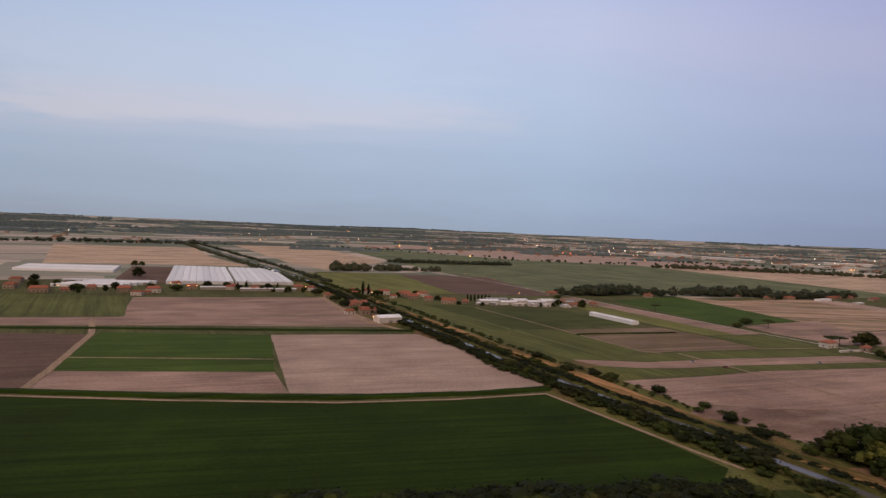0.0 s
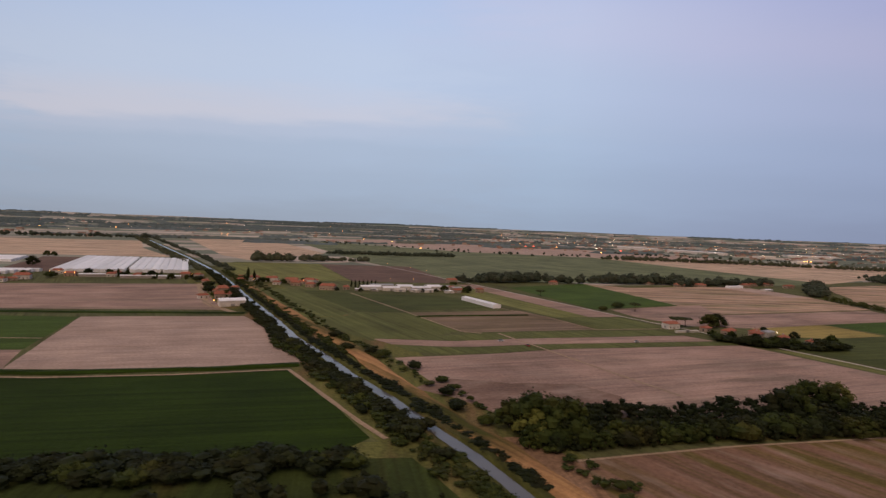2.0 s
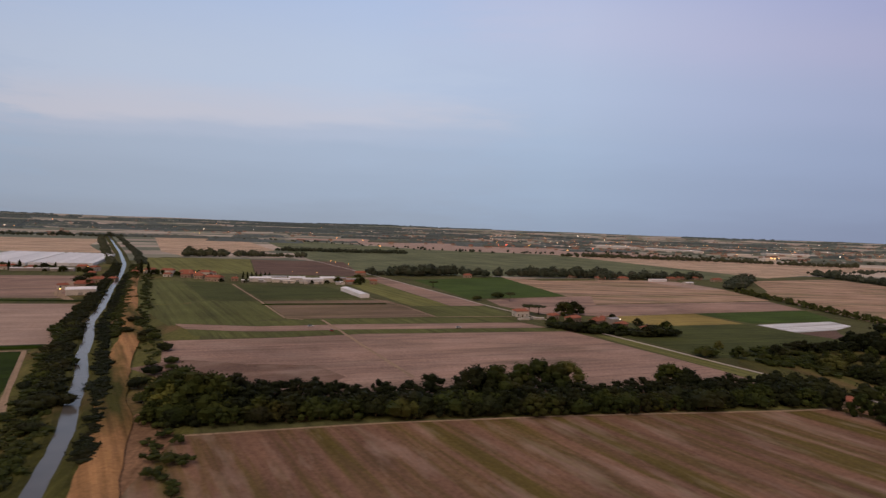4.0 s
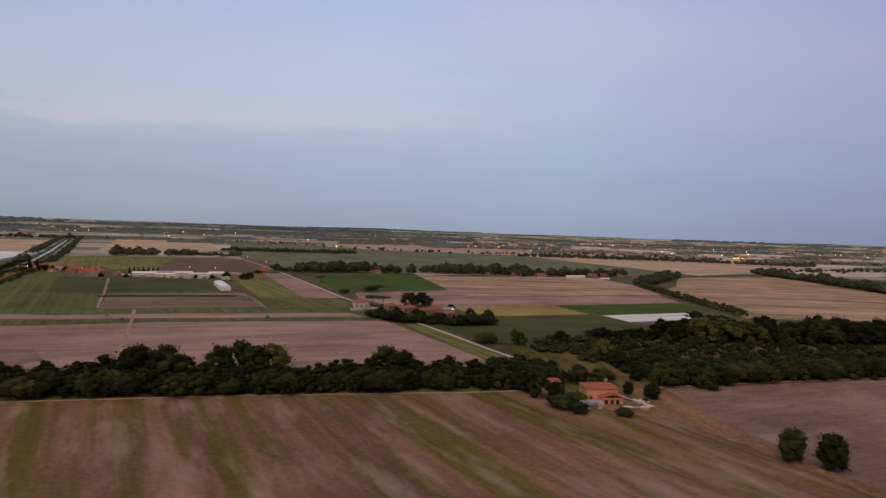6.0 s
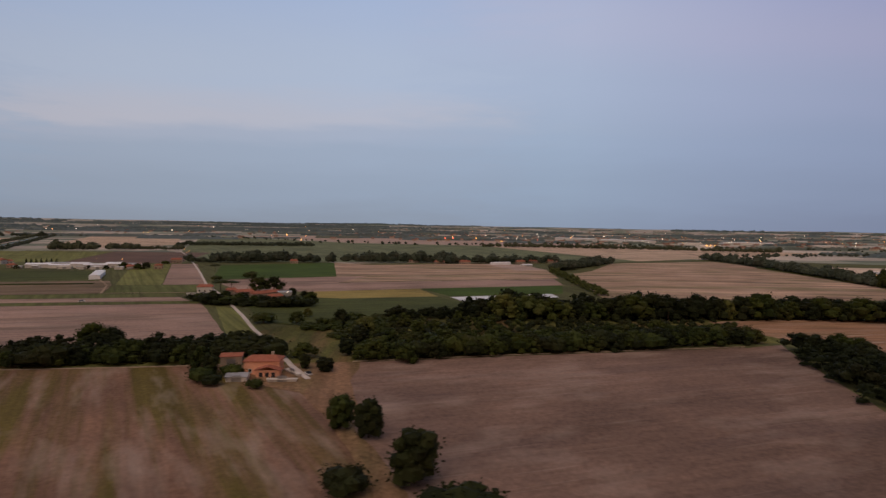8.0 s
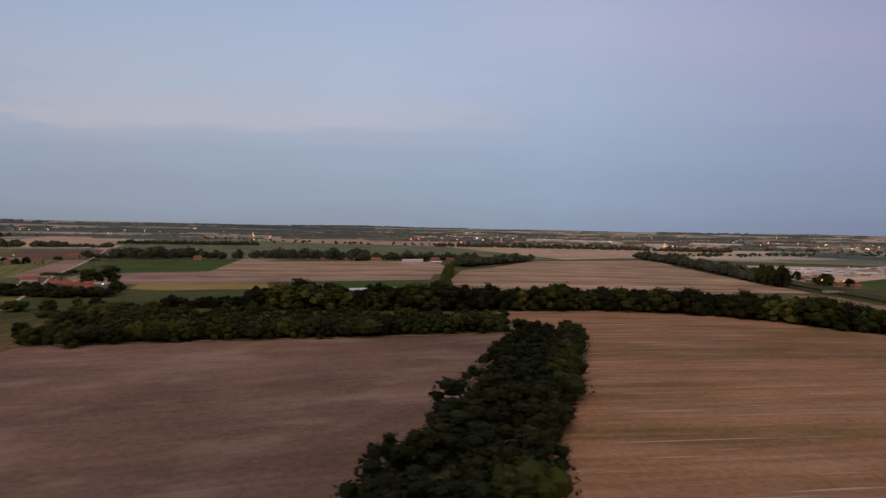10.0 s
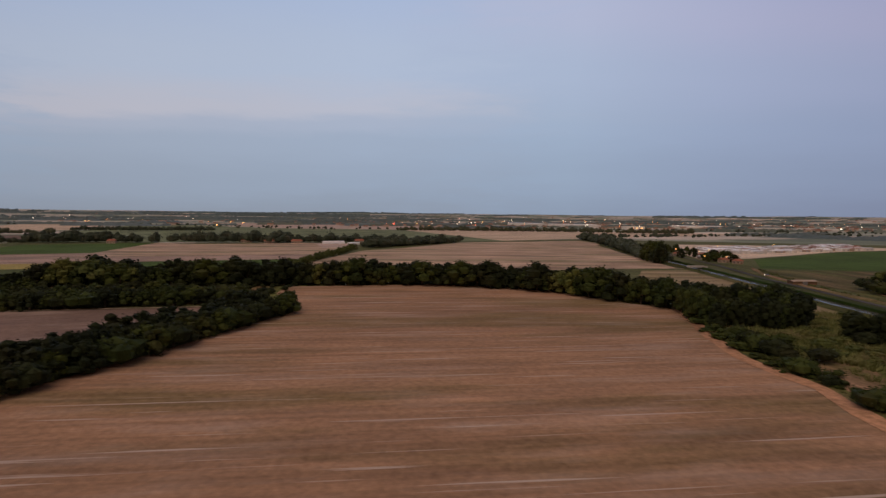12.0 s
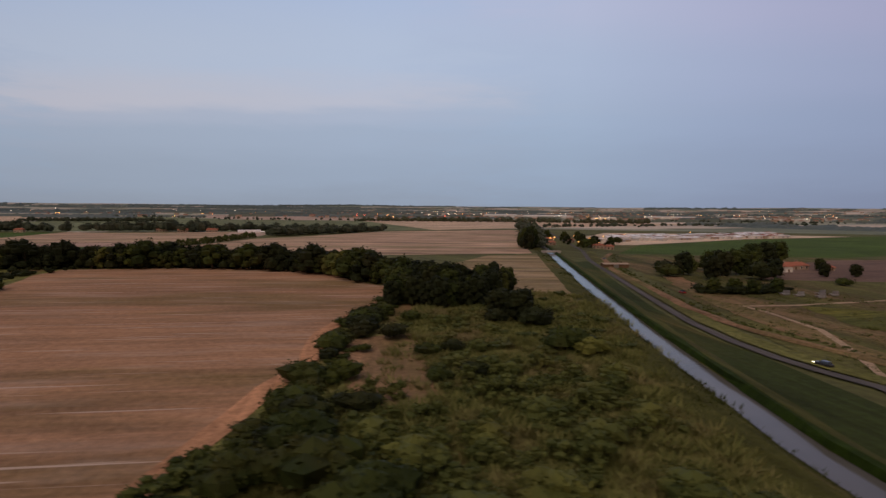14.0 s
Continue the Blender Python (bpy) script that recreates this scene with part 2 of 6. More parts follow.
SOIL = (0.345, 0.240, 0.198)
M = {
    "ground": ground_mat(),
    "crop_dark": field_mat("dark_green_crop", (0.022, 0.042, 0.003), 8, 0.3, 0.3, 3.0),
    "crop": field_mat("green_crop", (0.075, 0.092, 0.030), 12, 0.3, 0.25, 3.0),
    "crop_bank": field_mat("dark_bank_grass", (0.040, 0.056, 0.014), 96, 0.3, 0.4, 3.0, second=(0.075, 0.07, 0.02), second_at=0.6),
    "meadow_dry": field_mat("dry_meadow", (0.088, 0.088, 0.030), 90, 0.3, 0.45, 9.0, second=(0.155, 0.108, 0.058), second_at=0.55, fleck=0.45),
    "crop_mid": field_mat("mid_green_crop", (0.115, 0.130, 0.045), 118, 0.35, 0.25, 5.0),
    # green crop seen far off, its colour greyed and lifted as painted haze
    "crop_far": field_mat("hazed_green_crop", (0.15, 0.175, 0.095), 118, 0.25, 0.3, 9.0),
    "crop_vivid": field_mat("bright_green_crop", (0.062, 0.104, 0.020), 12, 0.25, 0.2, 3.0),
    "meadow": field_mat("meadow", (0.102, 0.108, 0.044), 118, 0.3, 0.3, 4.0),
    "lawn": field_mat("light_green_crop", (0.175, 0.185, 0.062), 118, 0.3, 0.2, 4.0),
    "yellow": field_mat("yellow_stubble", (0.31, 0.25, 0.085), 15, 0.3, 0.25, 3.0),
    "pale": field_mat("pale_dry_soil", (0.425, 0.322, 0.272), 12, 0.12, 0.2, 5.0, second=(0.36, 0.27, 0.225), second_at=0.55, wash=0.25, band=0.05),
    "soil": field_mat("ploughed_soil", SOIL, 14, 0.2, 0.3, 4.0, second=(0.245, 0.18, 0.145), second_at=0.56, wash=0.3, line=0.1, band=0.05),
    "soil_dark": field_mat("dark_ploughed_soil", (0.154, 0.104, 0.085), 14, 0.2, 0.2, 4.0),
    "stubble": field_mat("straw_stubble", (0.56, 0.42, 0.31), 20, 0.35, 0.2, 9.0, second=(0.40, 0.33, 0.24), second_at=0.56),
    "soil_olive": field_mat("olive_brown_soil", (0.185, 0.142, 0.092), 14, 0.3, 0.25, 5.0, second=(0.24, 0.175, 0.13), second_at=0.54),
    "banded": field_mat("banded_stubble", (0.43, 0.30, 0.215), -4, 0.5, 0.25, 16.0, second=(0.27, 0.22, 0.13), second_at=0.54, wash=0.35, band=0.04),
    "stubble_olive": field_mat("olive_stubble", (0.275, 0.205, 0.115), -4, 0.45, 0.25, 10.0, second=(0.19, 0.155, 0.075), second_at=0.54, wash=0.3, band=0.05),
    "gold": field_mat("golden_stubble", (0.325, 0.190, 0.115), 3, 0.2, 0.2, 4.0, second=(0.21, 0.14, 0.07), second_at=0.56, wash=0.38, line=0.8),
    "striped": field_mat("half_green_stubble", (0.212, 0.127, 0.088), 118, 0.2, 0.25, 9.0, second=(0.128, 0.101, 0.032), second_at=0.51, wash=0.5, line=0.0, band=0.08, cover=(0.005, 0.085)),
    "furrow": field_mat("grey_brown_soil", (0.217, 0.144, 0.113), 14, 0.12, 0.3, 9.0, second=(0.164, 0.113, 0.0966), second_at=0.58, wash=0.5, line=0.12, band=0.045),
    "scrub": field_mat("rough_grass", (0.115, 0.118, 0.036), 90, 0.3, 0.45, 9.0, second=(0.184, 0.12, 0.06), second_at=0.57, fleck=0.45),
    "bank": field_mat("canal_bank_grass", (0.072, 0.0752, 0.0192), 93, 0.3, 0.3, 3.0, second=(0.136, 0.1, 0.048), second_at=0.62),
    "drybank": field_mat("dry_reeds", (0.37, 0.21, 0.095), 120, 0.3, 0.35, 3.0, second=(0.0697, 0.0722, 0.018), second_at=0.53),
    "yellow_green": field_mat("yellow_green_grass", (0.17, 0.16, 0.03), 10, 0.3, 0.4, 5.0, second=(0.09, 0.10, 0.025), second_at=0.5, fleck=0.4),
    "rust": field_mat("rusty_dry_grass", (0.243, 0.149, 0.09), 95, 0.25, 0.35, 6.0, second=(0.153, 0.122, 0.054), second_at=0.53, fleck=0.4),
    "rust_bare": field_mat("rusty_bare_soil", (0.39, 0.212, 0.122), 95, 0.2, 0.3, 5.0, second=(0.30, 0.17, 0.10), second_at=0.55, fleck=0.35),
    "track": field_mat("dirt_track", (0.36, 0.27, 0.19), 120, 0.2, 0.15, 2.0),
    "road": field_mat("pale_road", (0.588, 0.532, 0.490), 120, 0.1, 0.1, 2.0, fleck=0.1),
    "asphalt": field_mat("asphalt", (0.10, 0.095, 0.095), 92, 0.15, 0.15, 2.0, fleck=0.1),
    "yard": field_mat("gravel_yard", (0.616, 0.490, 0.378), 20, 0.2, 0.2, 9.0),
    "mulch": field_mat("white_crop_film", (0.715, 0.754, 0.800), 18, 0.45, 0.1, 5.0, fleck=0.1),
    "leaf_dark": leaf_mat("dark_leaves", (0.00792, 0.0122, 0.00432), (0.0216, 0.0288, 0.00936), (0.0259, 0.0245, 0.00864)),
    "leaf_olive": leaf_mat("olive_leaves", (0.016, 0.0255, 0.0055), (0.042, 0.056, 0.0125), (0.050, 0.046, 0.013)),
    "leaf_light": leaf_mat("light_leaves", (0.044, 0.058, 0.015), (0.10, 0.115, 0.032), (0.095, 0.085, 0.024)),
    # distant foliage: paler and bluer, distance haze painted into the leaf colour
    "leaf_far": leaf_mat("hazed_far_leaves", (0.088, 0.118, 0.124), (0.130, 0.162, 0.165), (0.138, 0.150, 0.138)),
    "grass_tall": leaf_mat("tall_grass_blades", (0.085, 0.105, 0.032), (0.175, 0.185, 0.070), (0.24, 0.19, 0.10)),
    # tree rows farther off: lightened and greyed to paint in some haze
    "leaf_row": leaf_mat("hazed_row_leaves", (0.036, 0.048, 0.034), (0.070, 0.084, 0.056), (0.078, 0.076, 0.050)),
    "leaf_pine": leaf_mat("pine_needles", (0.02, 0.03, 0.012), (0.045, 0.058, 0.022), (0.05, 0.05, 0.02)),
    "bark": plain_mat("bark", (0.11, 0.08, 0.06), 0.95, scale=2),
    "plaster": plain_mat("cream_plaster", (0.42, 0.33, 0.26), 0.9),
    "plaster_orange": plain_mat("orange_plaster", (0.9, 0.45, 0.29), 0.9),
    "plaster_white": plain_mat("white_plaster", (0.72, 0.68, 0.63), 0.9),
    "tiles": plain_mat("clay_roof_tiles", (0.35, 0.135, 0.09), 0.9, scale=2, spread=0.25),
    "tin": plain_mat("grey_sheet_roof", (0.45, 0.45, 0.46), 0.5, 0.2, stain=0.3),
    "film": plain_mat("white_plastic_film", (0.86, 0.87, 0.9), 0.45, scale=0.3, spread=0.05, stain=0.12),
    "concrete": plain_mat("concrete", (0.42, 0.39, 0.36), 0.9),
    "wood": plain_mat("dark_timber", (0.16, 0.10, 0.06), 0.8),
    "steel": plain_mat("galvanised_steel", (0.4, 0.4, 0.41), 0.45, 0.8),
    "wing_white": plain_mat("white_aircraft_paint", (0.84, 0.86, 0.93), 0.35, scale=0.5, spread=0.03, stain=0.06),
    "wing_grey": plain_mat("grey_aircraft_paint", (0.70, 0.73, 0.80), 0.4, scale=0.5, spread=0.05, stain=0.12),
    "wing_yellow": plain_mat("yellow_aircraft_paint", (0.62, 0.25, 0.03), 0.4, scale=0.5, spread=0.05, stain=0.1),
    "navy": plain_mat("navy_paint", (0.012, 0.016, 0.09), 0.4),
    "black": plain_mat("black_rubber", (0.02, 0.02, 0.022), 0.7),
    "car_white": plain_mat("white_car_paint", (0.7, 0.7, 0.7), 0.3),
    "car_dark": plain_mat("dark_car_paint", (0.04, 0.04, 0.045), 0.3),
    "car_red": plain_mat("red_car_paint", (0.35, 0.03, 0.025), 0.3),
    "glass": plain_mat("window_glass", (0.03, 0.035, 0.045), 0.08),
    "lamp_warm": lamp_mat("warm_lamp", (1.0, 0.42, 0.10), 7.0),
    "lamp_white": lamp_mat("white_lamp", (1.0, 0.85, 0.62), 7.0),
    "lamp_red": lamp_mat("red_lamp", (1.0, 0.12, 0.06), 8.0),
}


def water_mat():
    n = Nodes("canal_water", 0.15)
    ripple = n.noise(n.place(), 0.9, 3.0, 0.6)
    n.bump(ripple, 0.06, 0.05)
    tone = n.noise(n.place(), 0.03, 3.0, 0.6)
    n.bsdf.inputs["IOR"].default_value = 1.33
    return n.done(n.ramp(tone, ((0.3, (0.08, 0.082, 0.08)), (0.7, (0.12, 0.115, 0.105)))))


M["water"] = water_mat()


# ---- helpers for meshes: all take units of the plan ----
def at(x, y, z=0.0, turn=0.0, size=1.0):
    """The pose of a thing at a place of the plan, turned about z."""
    return pose(K * x, K * y, K * z, 0, 0, turn) @ Matrix.Scale(size, 4)


def mesh_object(name, verts, faces, material, parent=None, smooth=False):
    me = bpy.data.meshes.new(name)
    me.from_pydata([(K * v[0], K * v[1], K * v[2]) for v in verts], [], [tuple(f) for f in faces])
    me.materials.append(M[material])
    if smooth:
        me.polygons.foreach_set("use_smooth", [True] * len(me.polygons))
    me.update()
    ob = new(name, me)
    ob.parent = parent
    return ob


def part(name, bm, material, parent, label=""):
    """Links a bmesh as one mesh object under a thing or a part."""
    me = bpy.data.meshes.new(name)
    bmesh.ops.scale(bm, vec=(K, K, K), verts=bm.verts)
    bm.to_mesh(me)
    bm.free()
    me.materials.append(M[material])
    ob = new(name, me)
    ob.parent = parent
    if label:
        tagged(ob, label)
    return ob


def box_bm(*boxes):
    """Boxes as (x0, y0, z0, x1, y1, z1) in one bmesh."""
    bm = bmesh.new()
    for x0, y0, z0, x1, y1, z1 in boxes:
        m = Matrix.Translation(((x0 + x1) / 2, (y0 + y1) / 2, (z0 + z1) / 2)) @ Matrix.Diagonal((x1 - x0, y1 - y0, z1 - z0, 1))
        bmesh.ops.create_cube(bm, size=1.0, matrix=m)
    return bm


def smooth_line(points, step=8.0):
    """A polyline through the points, with a vertex every step or so."""
    out = []
    for (x0, y0), (x1, y1) in zip(points, points[1:]):
        k = max(1, int(math.hypot(x1 - x0, y1 - y0) / step))
        out += [(x0 + (x1 - x0) * i / k, y0 + (y1 - y0) * i / k) for i in range(k)]
    return out + [points[-1]]


def sides(line):
    """Unit normals (to the left of the way) along a polyline."""
    out = []
    for i in range(len(line)):
        a, b = line[max(0, i - 1)], line[min(len(line) - 1, i + 1)]
        dx, dy = b[0] - a[0], b[1] - a[1]
        d = math.hypot(dx, dy) or 1
        out.append((-dy / d, dx / d))
    return out


LAYER = [0.03]


def field(name, material, *corners, label, wobble=0.8):
    """A plot of land: a closed outline with slightly uneven edges, laid on the ground sheet."""
    LAYER[0] += 0.004
    z, line = LAYER[0], smooth_line(list(corners) + [corners[0]], 9.0)[:-1]
    pts = [(x + wobble * noise.noise((x * 0.07, y * 0.07, 3)), y + wobble * noise.noise((x * 0.07, y * 0.07, 9)), z) for x, y in line]
    ob = mesh_object(name, pts, [range(len(pts))], material)
    if ob.data.polygons[0].normal.z < 0:
        ob.data.flip_normals()
    return tagged(ob, label, "field", kind="structure")


def ribbon(name, material, points, profile, label, category, wobble=0.4):
    """A strip swept along a line. profile: (offset to the left, height) pairs."""
    LAYER[0] += 0.004
    line = smooth_line(points)
    verts, faces, k = [], [], len(profile)
    for i, ((x, y), (nx, ny)) in enumerate(zip(line, sides(line))):
        for j, (o, h) in enumerate(profile):
            o += wobble * noise.noise((x * 0.08, y * 0.08, j * 5.1))
            verts.append((x + nx * o, y + ny * o, h + LAYER[0] + (0.25 * wobble * noise.noise((x * 0.2, y * 0.2, j)) if h > 0.3 else 0)))
        if i:
            faces += [((i - 1) * k + j + 1, (i - 1) * k + j, i * k + j, i * k + j + 1) for j in range(k - 1)]
    ob = mesh_object(name, verts, faces, material)
    return tagged(ob, label, category, kind="structure")


# ---- ground: one sheet that rises to low hills on the horizon ----
def ground_height(x, y):
    r = math.hypot(x - 485, y)
    k = min(1.0, max(0.0, (r - 5000) / 3300))
    roll = noise.noise((x / 1500, y / 1500, 0.3)) * 0.55 + noise.noise((x / 450, y / 450, 4.3)) * 0.2
    return k ** 1.6 * (88 + 24 * roll) - (0 if r < 8320 else (r - 8320) * 0.8)


def build_ground():
    rings = [0, 60, 140, 260, 420, 640, 900, 1200, 1500, 1800, 2100, 2400, 2800, 3200, 3700, 4200, 4700, 5000, 5300, 5600, 5900, 6200, 6500, 6800, 7100, 7400, 7700, 7950, 8150, 8320, 8450]
    k = 240
    verts, faces = [(485, 0, 0)], []
    for i, r in enumerate(rings[1:]):
        for j in range(k):
            a = 2 * math.pi * j / k
            x, y = 485 + r * math.cos(a), r * math.sin(a)
            verts.append((x, y, ground_height(x, y)))
    for j in range(k):
        faces.append((0, 1 + j, 1 + (j + 1) % k))
    for i in range(len(rings) - 2):
        a, b = 1 + i * k, 1 + (i + 1) * k
        faces += [(a + j, b + j, b + (j + 1) % k, a + (j + 1) % k) for j in range(k)]
    tagged(mesh_object("ground", verts, faces, "ground", smooth=True), "open farmland plain rising to low hills far away", "ground", kind="structure")


build_ground()

# grass under everything near, then rough grass under the canals and tree belts
field("field_base", "meadow", (-638.9, -546.6), (-638, 740), (-496, 831), (-191, 917), (-176, 1109), (209, 1119), (467, 852), (845, 959), (1207, 1124), (1649, 952), (1895, 865), (1591.3, -422.2), label="grass headlands between the fields")
field("field_verge", "scrub", (137.7, -481.9), (195.7, 84.3), (146.7, 186.3), (91.8, 292.0), (35, 413), (-23, 512), (-130, 727), (-179, 891), (-98, 892), (14, 675), (93, 514), (137, 417), (168.8, 322.4), (200.3, 229.8), (236.2, 128.1), (291.3, -480.0), label="rough grass along the canal")
field("field_verge", "scrub", (189.5, 202.0), (346.4, 216.1), (489.6, 231.8), (537.9, 201.2), (551.6, 253.7), (765.0, 275.4), (799.1, 314.1), (986.3, 243.9), (1012.3, 285.4), (917, 362), (836, 379), (631, 378), (505.6, 332.6), (461.1, 265.9), (189.9, 258.6), label="rough grass under tree belts")
field("field_verge", "scrub", (-574.7, 45.0), (-581.1, 107.1), (-7.7, 200.6), (135.9, 209.4), (157.5, 163.3), (-6.2, 152.7), label="rough grass under a scrub belt")

field("field_rough", "crop_bank", (-609.6, -542.5), (-578.3, 79.4), (-7.2, 183.9), (146.7, 195.4), (210.3, 62.3), (242.0, -99.6), (240.9, -480.3), label="dark rough grass under low scrub")

# fields west of the first canal
field("field_crop", "crop_dark", (-540, 288), (-216, 292), (-126, 289), (-39, 290), (23, 299), (80, 313), (103, 272), (131, 213), (120, 200), (80, 195), (-4, 180), (-524, 90), label="dark green crop field beside a farm track")
field("field_pale", "pale", (-116, 464), (9, 484), (38, 436), (64, 390), (84, 330), (24, 309), (-68, 304), label="pale dry ploughed field without crop")
field("field_green_plot", "crop_vivid", (-250, 457), (-116, 463), (-86, 349), (-217, 340), label="bright green crop plot with straight edges")
field("field_brown_strip", "soil", (-216, 339), (-86, 347), (-68, 304), (-206, 302), label="brown soil strip below a green plot")
field("field_brown_west", "soil_dark", (-600, 400), (-317, 443), (-252, 447), (-218, 340), (-208, 302), (-594, 278), label="dark brown ploughed field")
field("field_brown_village", "soil", (-322, 662), (-250, 680), (-109, 714), (-20, 516), (-254, 487), label="brown ploughed field in front of a village")
field("field_green_west", "crop_mid", (-600, 650), (-391, 669), (-327, 664), (-268, 532), (-420, 500), (-600, 470), label="green crop field beside the village")
field("field_soil_west", "soil", (-600, 468), (-420, 498), (-268, 530), (-252, 486), (-600, 440), label="narrow brown soil field")
field("field_dark_patch", "soil_dark", (-522, 1081), (-437, 1096), (-349, 815), (-428, 822), label="dark bare soil between greenhouses")
field("field_straw_far", "stubble", (-1085, 1765), (-702, 1882), (-512, 1465), (-330, 1175), (-549, 1140), (-690, 1085), label="broad straw stubble field")
field("field_green_far_west", "crop", (-2073, 1372), (-1436, 1782), (-873, 1204), (-1313, 1022), label="green field beyond the greenhouses")
field("field_straw_canal", "stubble", (-690, 2250), (-431, 2480), (-52, 1498), (-163, 1159), (-260, 1290), label="broad straw stubble field beside the canal")
field("field_green_long", "crop_far", (-337, 2473), (-41, 2283), (379, 1888), (813, 1814), (1019, 1024), (833, 938), (205, 857), (27, 1362), label="very long green crop field with haze painted into its colour")
field("field_pale_far", "pale", (-260, 2755), (138, 3197), (1159, 2506), (1501, 1797), (813, 1826), (379, 1899), label="wide pale stubble field near the horizon")
field("field_pale_east", "stubble", (813, 1814), (1501, 1776), (1883, 1569), (1265, 1187), (1019, 1024), label="pale stubble field before a far tree row")

# fields between the first canal and the lane
field("field_meadow_village", "lawn", (-205, 1078), (-14, 1112), (76, 800), (-69, 776), label="light green meadow behind village houses")
field("field_dark_village", "soil_dark", (-12, 1112), (170, 1121), (232, 815), (78, 800), label="dark brown ploughed field behind a depot")
field("field_stripe_green", "crop_mid", (-36, 668), (-22, 690), (18, 686), (102, 526), (92, 500), (52, 482), (36, 506), label="green field in long stripes")
field("field_stripe_green", "crop", (20, 686), (81, 668), (148, 528), (104, 524), label="green field in long stripes")
field("field_stripe_green", "crop_mid", (54, 478), (94, 496), (104, 520), (152, 524), (192, 438), (172, 418), (150, 408), (122, 394), (90, 440), (60, 452), label="light green meadow strip")
field("field_green_depot", "crop", (91, 661), (201, 662), (251, 572), (152, 538), label="green crop field in front of a depot")
field("field_brown_mid", "soil_olive", (155, 528), (271, 557), (294, 516), (316, 459), (197, 433), label="brown field crossed by a low hedge")
field("field_light_strip", "lawn", (184, 781), (229, 797), (334, 526), (296, 518), label="light green strip field")
field("field_brown_lane", "soil", (230, 797), (262, 806), (371, 535), (335, 527), label="brown strip field beside the lane")
field("field_green_lane", "crop_mid", (297, 513), (374, 530), (383, 470), (318, 459), label="green corner field beside the lane")
field("field_strip_green", "crop_mid", (160, 424), (173, 416), (229, 435), (379, 463), (385, 442), (240, 414), (185, 399), (168, 401), (126, 403), label="thin green strip between ploughed plots")
field("field_strip_pale", "soil", (124, 401), (168, 399), (185, 398), (240, 413), (386, 440), (402, 419), (250, 394), (197, 381), (178, 379), (138, 383), label="thin pale soil strip")
field("field_strip_green", "crop_mid", (140, 381), (178, 377), (198, 379), (251, 393), (409, 419), (415, 407), (258, 380), (209, 363), (170, 357), (150, 362), label="thin green strip between ploughed plots")
field("field_brown_big", "soil", (140, 344), (209, 361), (259, 378), (416, 405), (442, 350), (470, 290), (478, 262), (340, 240), (190, 238), (168, 272), label="large brown ploughed field beside a tree belt")
field("field_brown_damp", "furrow", (148, 280), (169, 298), (204, 291), (240, 291), (258, 270), (250, 248), (190, 240), (172, 264), label="darker damp part of a ploughed field", wobble=2.5)
field("field_corn", "lawn", (430, 392), (444, 384), (480, 312), (492, 280), (482, 262), (467, 299), label="tall green maize strip beside the lane")

# fields east of the lane
field("field_green_east", "crop_vivid", (304, 780), (448, 866), (516, 645), (361, 583), label="dark green crop field beyond farm trees")
field("field_tan_east", "banded", (450, 868), (508, 828), (687, 886), (767, 770), (748, 640), (494, 566), label="tan stubble field in bands")
field("field_tan_band", "pale", (687, 888), (751, 880), (767, 772), (722, 750), label="pale band of bare soil")
field("field_brown_band", "soil", (380, 578), (407, 592), (518, 640), (494, 562), (740, 632), (731, 563), (581, 518), (476, 484), (417, 488), (386, 536), label="brown soil band behind a farm")
field("field_yellow", "yellow", (476, 482), (577, 514), (592, 459), (513, 440), (486, 446), label="yellow stubble plot")
field("field_green_east", "crop_vivid", (579, 515), (728, 556), (708, 486), (602, 461), label="dark green crop field beyond farm trees")
field("field_film", "mulch", (602, 455), (697, 484), (697, 460), (663, 437), (613, 421), label="plot covered with rows of white plastic film")
field("field_soil_film", "soil_dark", (612, 418), (660, 435), (640, 400), (620, 392), label="grey bare soil beside covered rows")
field("field_meadow_farm", "crop", (486, 444), (513, 438), (592, 455), (610, 420), (632, 387), (589, 362), (505, 318), (478, 330), (452, 392), label="green meadow between a farm and a tree belt")
field("field_tan_far", "banded", (927, 936), (1172, 1045), (1176, 960), (1120, 720), (1100, 600), (1080, 472), (929, 448), (735, 458), (752, 560), (780, 700), (830, 760), label="broad tan stubble field with mown bands")
field("field_front", "striped", (150, -480), (208, 193), (277, 206.5), (354, 216), (460, 225), (486, 228.5), (528, 195), (536, 180), (545, 158), (553, 138), (563, 116), (580, -480), label="mown stubble field with greenish stripes")
field("field_grey", "furrow", (532, 226), (546, 233), (622, 246), (739, 263), (762, 270), (752, 247), (722, 162), (694, 85), (662, 0), (630, -480), (582, -480), (566, 114), (554, 142), (540, 180), label="grey brown ploughed field inside tree belts")
field("field_gold", "gold", (772, 290), (764, 310), (762, 340), (790, 344), (815, 347), (857, 353), (903, 335), (930, 310), (952, 276), (970, 256), (958, 216), (951, 193), (944, 165), (944, 145), (946, 133), (940, 105), (936, 76), (920, 0), (900, -480), (640, -480), (660, 0), (723, 98), (740, 136), (757, 175), (784, 247), label="golden brown stubble field inside tree belts")
field("field_scrub", "scrub", (900, -480), (920, 0), (938, 76), (946, 133), (951, 193), (970, 258), (1000, 264), (1014, 234), (1042, 222), (1038, 150), (1031, 90), (1016, -480), label="rough scrub land with tall grass")
field("field_bare", "rust", (951.7, 155.3), (969.5, 165.1), (975.8, 152.6), (974.7, 132.1), (980.4, 110.5), (970.6, 100.5), (960.1, 104.8), (953.2, 131.6), label="bare tan soil in rough land", wobble=4.0)
